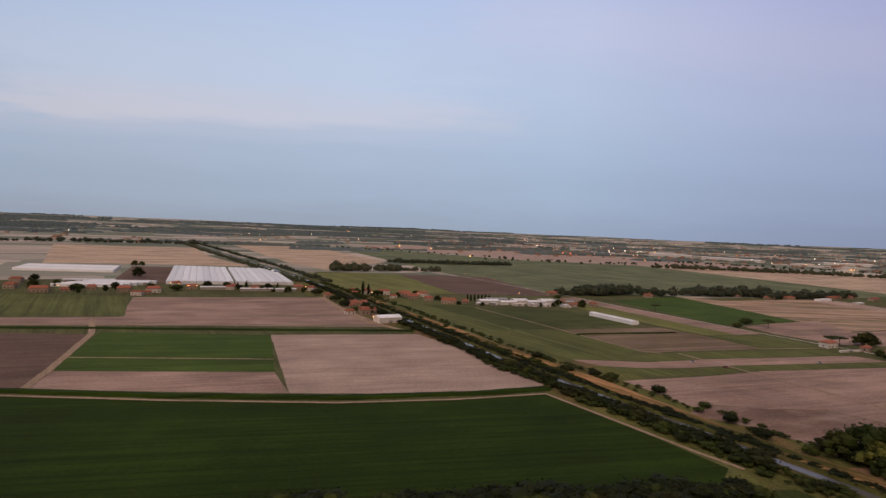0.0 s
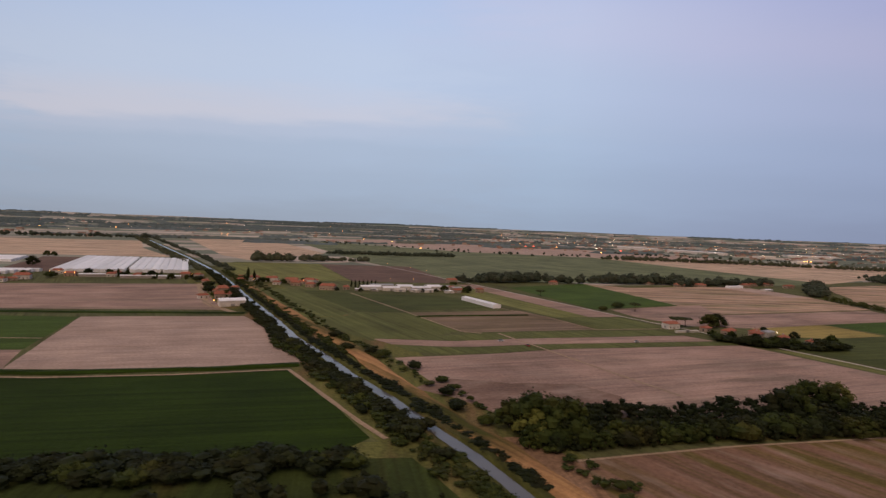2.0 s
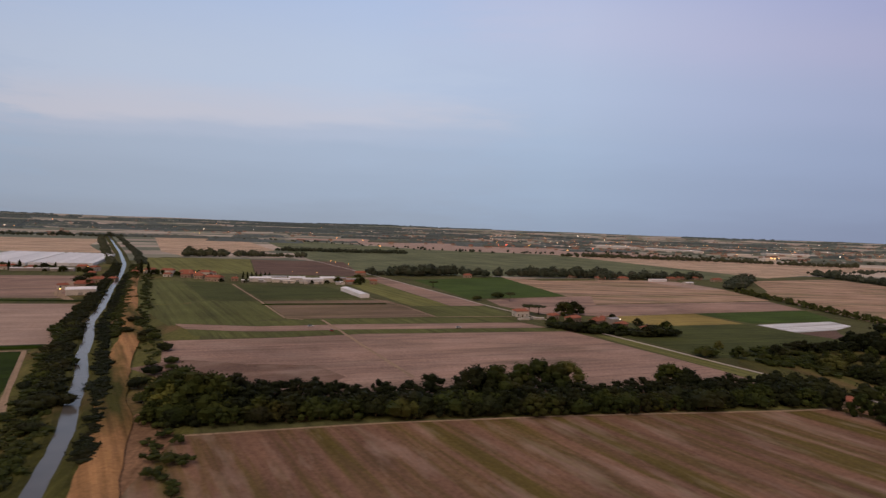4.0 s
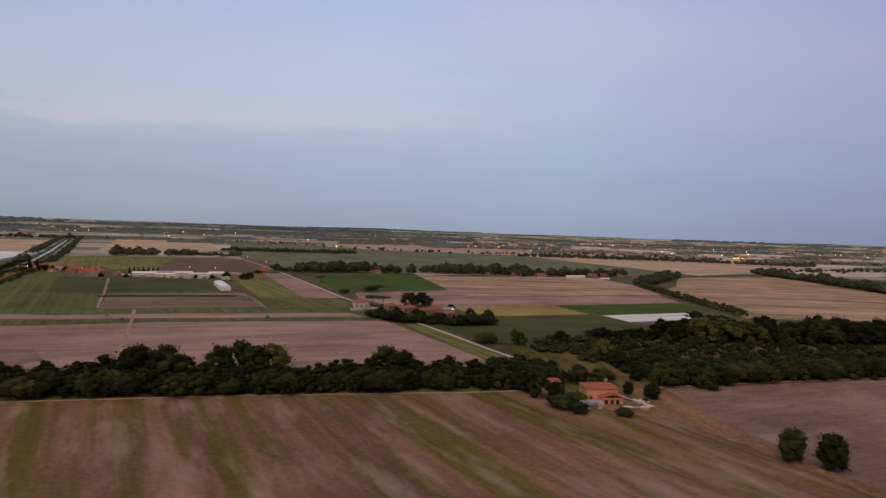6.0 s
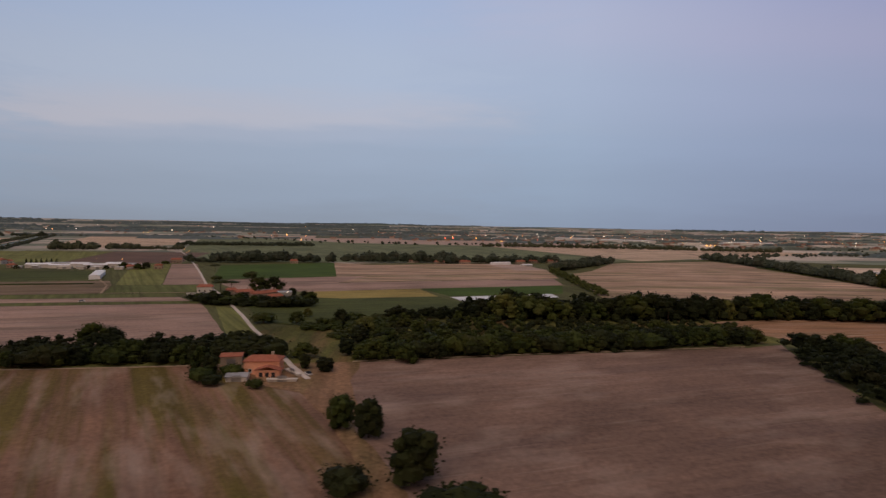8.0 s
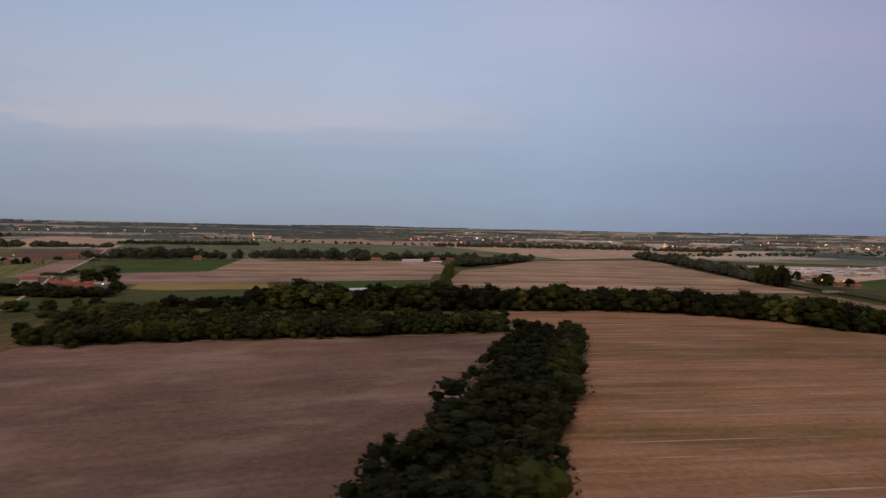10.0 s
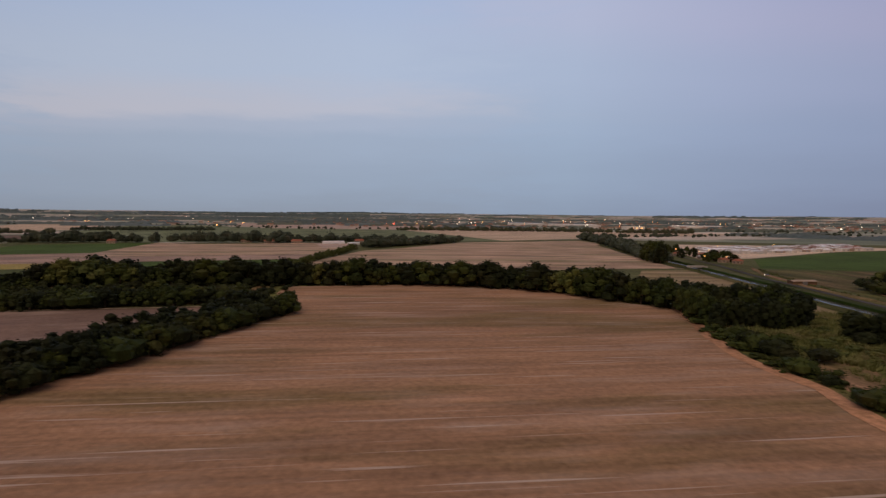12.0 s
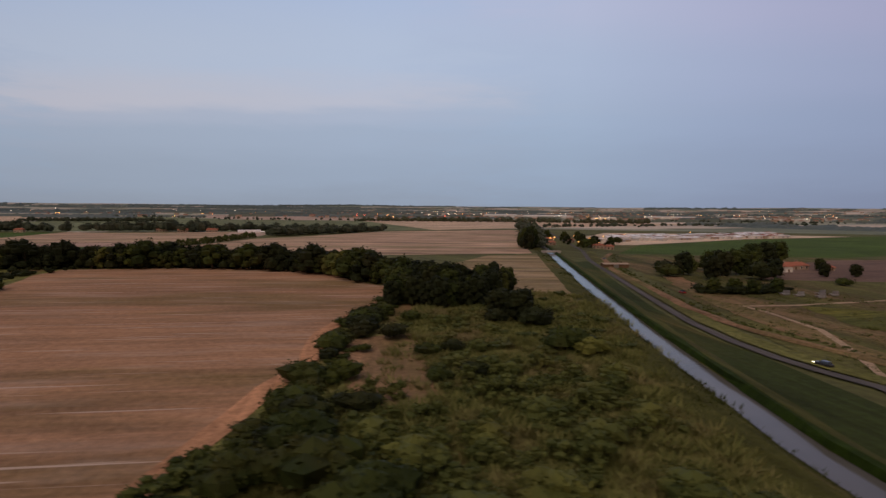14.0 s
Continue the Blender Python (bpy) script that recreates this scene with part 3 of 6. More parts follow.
field("field_bare", "rust", (974.8, 210.7), (993.3, 210.3), (997.7, 189.4), (985.3, 182.4), (974.3, 192.0), label="bare tan soil in rough land", wobble=4.0)
field("field_gold_small", "stubble_olive", (1037, 448), (1084, 455), (1071, 380), (1050, 260), (1040, 220), (1012, 232), (1000, 262), (960, 262), (985, 345), label="small olive tan stubble field beside the canal")
field("field_bank_east", "crop_bank", (1036, -470), (1041, 80), (1044, 127), (1050, 160), (1060, 220), (1090, 390), (1106, 400), (1084, 290), (1069, 213), (1063.5, 176), (1062.5, 150), (1064, 132), (1068, -470), label="dark green grass strip between canal and road")
field("field_east_meadow", "meadow_dry", (1056.1, -474.7), (1087.1, 159.3), (1120, 337), (1169, 454), (1339, 425), (1485, 348), (1566.2, 114.0), (1564.4, -426.0), label="dry green meadow beside the road")
field("field_road_side", "meadow_dry", (1064.2, 57.3), (1080.8, 159.3), (1110.0, 307.5), (1143, 454), (1171, 454), (1133.7, 326.5), (1104.1, 200.7), (1089.1, 57.1), label="mottled dry grass beside the road", wobble=3.0)
field("field_brown_orchard", "soil_dark", (1172.2, 289.8), (1202, 353), (1308, 408), (1494, 421), (1356.3, 257.6), label="brown field behind a farmhouse")
field("field_green_town", "crop_vivid", (1158, 471), (1225, 582), (1437, 713), (1818, 859), (1625, 535), (1335, 430), label="green crop field before a depot yard")
field("yard_east", "yard", (1162, 582), (1204, 733), (1308, 913), (1521, 885), (1667, 808), (1438, 724), (1226, 591), label="pale gravel yard with sheds")

# hedge banks, tracks and lanes
ribbon("grass_bank", "crop_dark", [(-540, 293), (-216, 298), (-126, 295), (-39, 297), (40, 310), (84, 322)], [(5, 0), (3, 0.9), (-1, 1.1), (-3.5, 0)], "overgrown dark grass bank along a ditch", "bank", 1.5)
ribbon("farm_track", "track", [(-540, 287), (-216, 291), (-126, 288), (-39, 289), (23, 298), (80, 312), (100, 276), (125, 231), (137, 212)], [(1.2, 0.02), (-1.2, 0.02)], "pale dirt farm track", "track")
ribbon("farm_track", "track", [(-290, 520), (-252, 448), (-218, 341), (-207, 302)], [(2.4, 0.02), (-2.4, 0.02)], "pale dirt farm track", "track")
ribbon("grass_bank", "crop_dark", [(-600, 430), (-335, 464), (-254, 473), (-120, 486), (5, 500)], [(5, 0), (2, 0.6), (-2, 0.5), (-5, 0)], "overgrown dark grass bank along a ditch", "bank", 1.5)
ribbon("farm_track", "track", [(-110, 716), (-70, 610), (-43, 545), (-4, 500)], [(3.5, 0.02), (-3.5, 0.02)], "pale dirt farm track", "track")
ribbon("farm_track", "track", [(-226, 372), (-94, 380)], [(1.0, 0.02), (-1.0, 0.02)], "pale dirt farm track", "track")
ribbon("farm_track", "track", [(86, 664), (152, 527), (194, 436), (210, 430)], [(1.0, 0.02), (-1.0, 0.02)], "pale dirt farm track", "track")
ribbon("farm_track", "track", [(252, 572), (290, 516), (316, 458), (385, 470)], [(0.9, 0.02), (-0.9, 0.02)], "pale dirt farm track", "track")
ribbon("grass_bank", "crop_dark", [(160, 502), (175, 508), (225, 518), (272, 528)], [(3, 0), (1, 0.7), (-1, 0.7), (-3, 0)], "overgrown dark grass bank along a ditch", "bank", 1.0)
ribbon("farm_track", "track", [(224, 431), (244, 385), (267, 329), (292, 270)], [(1.2, 0.02), (-1.2, 0.02)], "pale dirt farm track", "track")
ribbon("lane", "road", [(528, 207), (518, 226), (499, 268), (479, 309), (461, 351), (436, 405), (412, 456), (390, 500), (373, 533), (320, 660), (264, 790), (178, 985), (95, 1160)], [(1.2, 0.05), (-1.2, 0.05)], "pale narrow country lane", "road", 0.1)
ribbon("field_edge", "track", [(208, 192), (277, 205.5), (354, 215.5), (460, 224.5), (488, 228.5)], [(0.8, 0.02), (-0.8, 0.02)], "pale mown edge along a tree belt", "track")
ribbon("field_edge", "track", [(542, 234), (622, 248), (739, 265)], [(0.8, 0.02), (-0.8, 0.02)], "pale mown edge along a tree belt", "track")
ribbon("farm_track", "track", [(380, 582), (520, 642), (600, 680)], [(1.2, 0.02), (-1.2, 0.02)], "pale dirt farm track", "track")
ribbon("farm_track", "track", [(478, 482), (580, 516), (730, 560), (752, 564)], [(1.0, 0.02), (-1.0, 0.02)], "pale dirt farm track", "track")
ribbon("farm_track", "track", [(1094.4, 207.0), (1128.7, 209.0), (1177.6, 219.7), (1356.3, 257.6)], [(1.2, 0.02), (-1.2, 0.02)], "pale dirt farm track", "track")
ribbon("field_edge", "rust_bare", [(900, -480), (920, 0), (936, 76), (940, 105), (946, 133), (945, 150), (945, 165), (951, 193), (958, 216), (970, 254)], [(2.4, 0.02), (-2.4, 0.02)], "rusty dry grass along the stubble", "verge", 1.6)
ribbon("farm_track", "track", [(989, 464), (1053, 468), (1101, 465)], [(1.2, 0.02), (-1.2, 0.02)], "pale dirt farm track", "track")

field("field_bank_dirt", "rust", (184, 214), (196, 214), (208, 192), (208, 165), (222, 62), (208, 62), (192, 170), label="rusty bare bank beside the canal", wobble=3.0)
field("yard_dirt", "rust", (486, 226), (500, 206), (528, 190), (545, 158), (551, 165), (544, 205), (546, 232), (528, 232), (510, 228), (498, 228), label="rusty dry dirt yard round a house", wobble=2.0)
ribbon("field_edge", "rust", [(582, -480), (566, 100), (557, 131), (546, 160), (537, 182), (531, 194)], [(3.2, 0.02), (1.5, 0.3), (-1.5, 0.3), (-3.2, 0.02)], "dry grass verge between two fields", "verge", 2.2)

# broken ground between the road and the eastern meadow
field("field_ditch_strip", "rust", (1090.3, 128.4), (1090.0, 164.5), (1092.4, 200.7), (1101.5, 242.4), (1118.2, 305.4), (1128.9, 305.4), (1114.3, 242.4), (1106.2, 200.7), (1103.7, 164.4), (1096.6, 128.4), label="reddish broken ground along a ditch", wobble=3.0)
ribbon("farm_track", "track", [(1076.2, 108.0), (1091.7, 136.6), (1103.7, 164.4), (1106.5, 195.5), (1105.3, 209.0)], [(1.1, 0.02), (-1.1, 0.02)], "pale dirt farm track", "track")
field("field_flowers", "yellow_green", (1128.2, 205.9), (1152.5, 196.6), (1167.1, 180.1), (1129.8, 148.9), (1120.1, 167.5), label="yellow green grass patch in the meadow", wobble=4.0)

# first canal, running away to the north-west
CANAL_1 = [(248, -52), (212, 84), (181, 166), (170, 194), (158, 218), (138, 261), (117, 299), (96, 344), (67, 399), (42, 461), (-13, 585), (-75, 730), (-148, 892), (-301, 1190), (-435, 1441), (-920, 2350)]
CANAL_3 = [(1020, -480), (1034, 80), (1037.5, 106), (1040, 127), (1044, 156), (1052, 207), (1064.5, 282), (1082.5, 390), (1105, 521), (1123, 631), (1158, 863)]
for line, half, tall, soil_left, soil_right in (([(321.3, -479.9)] + CANAL_1, 2.9, 1.1, "bank", "bank"), (CANAL_3, 3.4, 0.7, "bank", "bank")):
    ribbon("canal_water", "water", line, [(half, 0.25), (-half, 0.25)], "still grey canal water between grassy banks", "canal", 0.5)
    ribbon("canal_bank", soil_left, line, [(half + 9, 0), (half + 4, tall), (half + 2, tall), (half - 0.3, 0.1)], "grassy raised canal bank", "bank", 1.0)
    ribbon("canal_bank", soil_right, line, [(-half + 0.3, 0.1), (-half - 1.5, tall), (-half - 4, tall), (-half - 7, 0)], "raised canal bank with dry reeds", "bank", 1.0)
ribbon("dry_bank", "drybank", [(236, 62), (208, 138), (189, 182), (181, 204), (169, 223), (153, 260), (142, 285), (113, 362), (69, 451), (3, 592), (-50, 712)], [(6.0, 0.6), (3.0, 1.3), (-2.5, 1.35), (-6.0, 0.6)], "dry tan reeds on the canal bank", "bank", 1.2)
ribbon("reed_edge", "crop_dark", [(x + 4.6, y) for x, y in CANAL_3], [(1.2, 0.35), (0.6, 1.7), (-0.8, 1.6), (-2.0, 0.3)], "dark reeds along the canal edge", "verge", 0.8)
ribbon("main_road", "asphalt", [(1071, -474), (1073, 109), (1069, 121), (1066.5, 133), (1065.5, 150), (1067, 176), (1073.5, 213), (1086, 282), (1109, 404), (1135, 501), (1168, 679), (1219, 949), (1306, 1380)], [(1.7, 0.12), (-1.7, 0.12)], "dark asphalt country road beside the canal", "road", 0.1)
ribbon("road_verge", "scrub", [(1079, -474), (1079, 109), (1075, 122), (1072.5, 134), (1071.5, 151), (1073, 177), (1079.5, 214), (1092, 283), (1115, 405), (1142, 501)], [(3.0, 0.08), (-3.5, 0.08)], "rough grass verge beside the road", "verge", 0.8)
ribbon("ditch_bank", "rust", [(1100, 60), (1090, 130), (1083, 151), (1080, 172), (1081, 206), (1091, 261), (1103, 342), (1126, 420), (1150, 470)], [(2.2, 0), (0.8, 0.7), (-0.8, 0.7), (-2.2, 0)], "dry grass bank along a ditch", "bank", 1.2)


# ---- trees ----
rng = np.random.default_rng(7)


def ball(centre, radius, squash, seg, seed):
    """A rough low ball: the dense inside of a clump of foliage."""
    verts, faces = [], []
    rows = seg // 2
    for i in range(rows + 1):
        th = math.pi * i / rows
        for j in range(seg):
            ph = 2 * math.pi * j / seg
            d = Vector((math.sin(th) * math.cos(ph), math.sin(th) * math.sin(ph), math.cos(th)))
            r = radius * (1 + 0.45 * noise.noise(d * 1.9 + Vector((seed, seed * 2, 0))) + 0.3 * noise.noise(d * 4.3 + Vector((0, seed, seed))))
            verts.append((centre[0] + d.x * r, centre[1] + d.y * r, centre[2] + d.z * r * squash))
    for i in range(rows):
        for j in range(seg):
            a, b = i * seg + j, i * seg + (j + 1) % seg
            faces.append((a, a + seg, b + seg, b))
    return verts, faces


def crown_mesh(lobes, leaves, leaf, seg, squash=0.85):
    """A crown one unit high: lobes (x, y, z, radius) with dense insides and loose tufts of leaves over them."""
    verts, faces = [], []
    for i, (x, y, z, r) in enumerate(lobes):
        v, f = ball((x, y, z), r * 0.84, squash, seg, i * 3.7 + x * 9)
        faces += [tuple(k + len(verts) for k in q) for q in f]
        verts += v
    total = sum(l[3] ** 2 for l in lobes)
    for x, y, z, r in lobes:
        for _ in range(max(4, int(leaves * r * r / total))):
            d = Vector(rng.normal(size=3))
            d.normalize()
            if d.z < -0.55:
                d.z *= -0.6
            p = Vector((x, y, z)) + Vector((d.x, d.y, d.z * squash)) * r * rng.uniform(0.72, 1.32)
            n = (d + Vector(rng.normal(size=3)) * 0.8).normalized()
            u = n.orthogonal().normalized()
            u = (Matrix.Rotation(rng.uniform(0, 6.28), 3, n) @ u)
            w = n.cross(u)
            s = leaf * rng.uniform(0.6, 1.4)
            k = len(verts)
            verts += [tuple(p + u * s), tuple(p + w * s * 0.7 + n * s * 0.3), tuple(p - u * s * 0.9), tuple(p - w * s * 0.75 - n * s * 0.2)]
            faces.append((k, k + 1, k + 2, k + 3))
    return verts, faces


def round_lobes(count, wide, low, tall):
    out = []
    for i in range(count):
        a, q = 2.4 * i + rng.uniform(-0.4, 0.4), (i + 0.5) / count
        z = low + (tall - low) * (0.2 + 0.62 * q)
        spread = wide * math.sin(math.pi * min(0.96, 0.28 + 0.66 * q)) * rng.uniform(0.75, 1.15)
        r = wide * rng.uniform(0.36, 0.58) * (1.1 - 0.22 * q)
        out.append((spread * math.cos(a), spread * math.sin(a), z - r * 0.35, r))
    out.append((0, 0, low + (tall - low) * 0.55, wide * 0.62))
    return out


def dense_lobes():
    out = []
    for i in range(18):
        a, q = 2.4 * i, (i + 0.5) / 18
        ring = 0.24 * math.sqrt(max(0.05, 1 - (1.7 * q - 0.8) ** 2))
        out.append((ring * math.cos(a) * rng.uniform(0.8, 1.1), ring * math.sin(a) * rng.uniform(0.8, 1.1), 0.16 + 0.68 * q, rng.uniform(0.13, 0.2)))
    return out + [(0, 0, 0.5, 0.27), (0, 0, 0.3, 0.24), (0, 0, 0.7, 0.2)]


def pine_lobes():
    out = [(0.30 * math.cos(a), 0.30 * math.sin(a), 0.80 + rng.uniform(-0.03, 0.03), 0.20) for a in np.arange(0, 6.2, 0.9)]
    return out + [(0, 0, 0.84, 0.26)]


def tall_lobes():
    return [(rng.uniform(-0.04, 0.04), rng.uniform(-0.04, 0.04), 0.16 + 0.115 * i, 0.13 * math.sin(math.pi * (0.22 + 0.66 * i / 7))) for i in range(8)]


def bush_lobes():
    return [(0.42 * math.cos(a) * rng.uniform(0.5, 1.1), 0.42 * math.sin(a) * rng.uniform(0.5, 1.1), rng.uniform(0.3, 0.55), rng.uniform(0.28, 0.42)) for a in np.arange(0, 6.2, 0.95)] + [(0, 0, 0.55, 0.42)]


def trunk_mesh(height, thick, limbs):
    """A tapered trunk with limbs that fork out into the crown."""
    verts, faces = [], []

    def tube(points, radii, seg=6):
        base = len(verts)
        for (x, y, z), r in zip(points, radii):
            verts.extend((x + r * math.cos(2 * math.pi * j / seg), y + r * math.sin(2 * math.pi * j / seg), z) for j in range(seg))
        for i in range(len(points) - 1):
            faces.extend((base + i * seg + j, base + i * seg + (j + 1) % seg, base + (i + 1) * seg + (j + 1) % seg, base + (i + 1) * seg + j) for j in range(seg))

    tube([(0, 0, -0.02), (0.004, 0, height * 0.3), (0.012, 0.008, height * 0.7), (0, 0.01, height)], [thick * 1.5, thick, thick * 0.8, thick * 0.45])
    for i in range(limbs):
        a = 2.4 * i
        z = height * (0.55 + 0.4 * i / max(1, limbs))
        tube([(0, 0, z), (0.1 * math.cos(a), 0.1 * math.sin(a), z + 0.1), (0.2 * math.cos(a), 0.2 * math.sin(a), z + 0.24)], [thick * 0.5, thick * 0.35, thick * 0.15], 5)
    return verts, faces


def fine_crown(kind):
    if kind == "pine":
        return crown_mesh(pine_lobes(), 700, 0.024, 8, 0.45)
    if kind == "cypress":
        return crown_mesh(tall_lobes(), 500, 0.02, 8, 1.3)
    if kind == "dense":
        return crown_mesh(dense_lobes(), 760, 0.026, 6, 1.0)
    if kind == "bush":
        return crown_mesh(bush_lobes(), 560, 0.045, 6, 0.8)
    return crown_mesh(round_lobes(15, 0.36, 0.0, 1.0), 760, 0.028, 6)


def coarse_crown(kind):
    if kind == "bush":
        return crown_mesh(bush_lobes()[::2], 120, 0.075, 6, 0.8)
    return crown_mesh(round_lobes(6, 0.36, 0.0, 1.0), 190, 0.045, 6)


def tuft_shape():
    """A clump of grass blades, one unit high and wide."""
    verts, faces = [], []
    for _ in range(36):
        a, r = rng.uniform(0, 6.28), 0.5 * math.sqrt(rng.uniform())
        x, y, h, b = r * math.cos(a), r * math.sin(a), rng.uniform(0.45, 1.0), rng.uniform(0, 6.28)
        w, lean = 0.05, rng.uniform(0.1, 0.35)
        k = len(verts)
        verts += [(x - w * math.cos(b), y - w * math.sin(b), 0), (x + w * math.cos(b), y + w * math.sin(b), 0), (x + lean * math.cos(a), y + lean * math.sin(a), h)]
        faces.append((k, k + 1, k + 2))
    return np.array(verts), np.array(faces)


def as_mesh(name, data, material):
    me = bpy.data.meshes.new(name)
    me.from_pydata([(K * v[0], K * v[1], K * v[2]) for v in data[0]], [], data[1])
    me.materials.append(M[material])
    me.update()
    return me


LEAVES = {"dense": ("leaf_dark", "leaf_olive"), "round": ("leaf_dark", "leaf_olive"), "light": ("leaf_light", "leaf_olive"), "pine": ("leaf_pine",), "cypress": ("leaf_dark",), "bush": ("leaf_olive", "leaf_dark"), "light_bush": ("leaf_light",)}
TREE_LABELS = {"dense": "dense rounded dark green tree", "round": "dense dark green broadleaf tree", "light": "yellowish green broadleaf tree", "pine": "umbrella pine with a flat dark crown", "cypress": "slim dark cypress tree", "bush": "low rounded dark green bush", "light_bush": "low light green bush"}
TREES = {}
for tree_kind, leaf_names in LEAVES.items():
    shape = "round" if tree_kind == "light" else "bush" if tree_kind == "light_bush" else tree_kind
    bare = {"pine": 0.8, "cypress": 0.3, "bush": 0.25, "dense": 0.4}.get(shape, 0.55)
    TREES[tree_kind] = (
        [as_mesh("trunk", trunk_mesh(bare * rng.uniform(0.9, 1.1), 0.022 if shape != "bush" else 0.03, 5), "bark") for _ in range(2)],
        [as_mesh("crown", fine_crown(shape), leaf) for leaf in leaf_names for _ in range(4 if shape == "round" else 2)],
    )
COARSE = {kind: [(np.array(v), np.array(f)) for v, f in (coarse_crown(kind) for _ in range(4))] for kind in ("round", "bush")}
TUFTS = [tuft_shape() for _ in range(4)]
COARSE_FAR = [(np.array(v), np.array(f)) for v, f in (crown_mesh([(0, 0, 0.45, 0.4), (rng.uniform(0.1, 0.3), rng.uniform(-0.2, 0.2), 0.36, 0.32), (rng.uniform(-0.3, -0.1), rng.uniform(-0.2, 0.2), 0.5, 0.3), (rng.uniform(-0.1, 0.1), rng.uniform(-0.1, 0.1), 0.7, 0.26)], 60, 0.055, 6, 1.0) for _ in range(5))]


def tree(kind, x, y, height, group="", wide=1.0, note=""):
    """One tree: an Empty at its foot, with a trunk and a crown."""
    top = new("bush" if "bush" in kind else "tree")
    top.matrix_basis = at(x, y, 0, rng.uniform(0, 360)) @ Matrix.Diagonal((height * wide, height * wide, height, 1))
    trunks, crowns = TREES[kind]
    for name, meshes in (("trunk", trunks), ("crown", crowns)):
        ob = new(name, meshes[rng.integers(len(meshes))])
        ob.parent = top
    return tagged(top, TREE_LABELS[kind] + note, "bush" if "bush" in kind else "tree", group)


def woodland(name, spots, material, label, shapes=None):
    """Many trees too far or too dense to count, as one sheet of foliage. spots: (x, y, z, height, width)."""
    shapes = shapes or COARSE["round"]
    verts, faces, k = [], [], 0
    for x, y, z, h, w in spots:
        v, f = shapes[rng.integers(len(shapes))]
        a, h, w = rng.uniform(0, 6.28), h * rng.uniform(0.72, 1.18), w * rng.uniform(0.8, 1.25)
        c, s = math.cos(a), math.sin(a)
        p = np.stack([(v[:, 0] * c - v[:, 1] * s) * w + x, (v[:, 0] * s + v[:, 1] * c) * w + y, v[:, 2] * h + z], 1) * K
        verts.append(p)
        faces.append(f + k)
        k += len(v)
    if not spots:
        return None
    me = bpy.data.meshes.new(name)
    me.from_pydata(np.concatenate(verts).tolist(), [], np.concatenate(faces).tolist())
    me.materials.append(M[material])
    me.update()
    return tagged(new(name, me), label, "trees", kind="stuff")


def along(points, gap, half, low, high, jitter=0.35):
    """Spots for trees scattered along a line, within half its width: (x, y, height)."""
    line = smooth_line(points, gap)
    out = []
    for (x, y), (nx, ny) in zip(line, sides(line)):
        o = rng.uniform(-half, half)
        swell = 0.5 + 0.5 * noise.noise((x * 0.06, y * 0.06, 1.7)) + 0.3 * rng.uniform(-1, 1)
        out.append((x + nx * o + rng.normal() * gap * jitter, y + ny * o + rng.normal() * gap * jitter, low + (high - low) * min(1.25, max(0.0, swell * 1.1))))
    return out


def belt(points, rows, gap, low, high, group, kinds=("round",), width=12.0, behind=None):
    """A belt of single trees in the front rows, and dense woodland behind them."""
    for i in range(rows):
        off = width * (i / max(1, rows))
        line = smooth_line(points, gap)
        moved = [(x + nx * off, y + ny * off) for (x, y), (nx, ny) in zip(line, sides(line))]
        for x, y in moved:
            tree(kinds[rng.integers(len(kinds))], x + rng.normal() * gap * 0.22, y + rng.normal() * gap * 0.22, rng.uniform(low, high) * (1.0 + 0.12 * i), group, rng.uniform(0.95, 1.3))


def inside(poly, x, y):
    hit = False
    for (x0, y0), (x1, y1) in zip(poly, poly[1:] + poly[:1]):
        if (y0 > y) != (y1 > y) and x < x0 + (x1 - x0) * (y - y0) / (y1 - y0):
            hit = not hit
    return hit


def scatter(poly, count, low, high):
    """Spots strewn over a plot: (x, y, height)."""
    xs, ys = [p[0] for p in poly], [p[1] for p in poly]
    out = []
    while len(out) < count:
        x, y = rng.uniform(min(xs), max(xs)), rng.uniform(min(ys), max(ys))
        if inside(poly, x, y):
            out.append((x, y, rng.uniform(low, high)))
    return out


# belt along the striped field (its foot runs just behind the mown edge)
belt([(193.7, 201.5), (269.7, 210), (339.3, 217.2), (475.7, 233)], 2, 7, 7.0, 10.4, "trees of the front belt", ("round", "round", "bush"), 9)
for x, y, h, kind in ((353.0, 257.4, 16.2, "round"), (367.5, 258.7, 15.0, "light"), (343.6, 255.8, 14.0, "round"), (360.0, 252.6, 15.1, "round"), (419.9, 259.9, 14.2, "light"), (429.1, 259.3, 11.9, "round"), (198.1, 218.6, 20.6, "light"), (207.7, 222.7, 16.9, "light"), (189.6, 225.7, 14.6, "light"), (216.3, 229.1, 14.5, "round"), (205, 213, 20, "light"), (213, 215, 18.5, "light"), (197, 212, 15, "light"), (318, 233, 19, "round"), (328, 236, 18.5, "light")):
    tree(kind, x, y, h, "trees of the front belt", 1.1, ", standing high over its belt")
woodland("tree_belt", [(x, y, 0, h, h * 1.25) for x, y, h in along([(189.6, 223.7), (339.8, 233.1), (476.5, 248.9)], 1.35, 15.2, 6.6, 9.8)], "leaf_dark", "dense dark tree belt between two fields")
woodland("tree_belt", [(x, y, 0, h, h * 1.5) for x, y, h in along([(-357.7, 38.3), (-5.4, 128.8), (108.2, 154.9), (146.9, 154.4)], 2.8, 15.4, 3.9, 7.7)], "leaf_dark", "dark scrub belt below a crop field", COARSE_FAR)
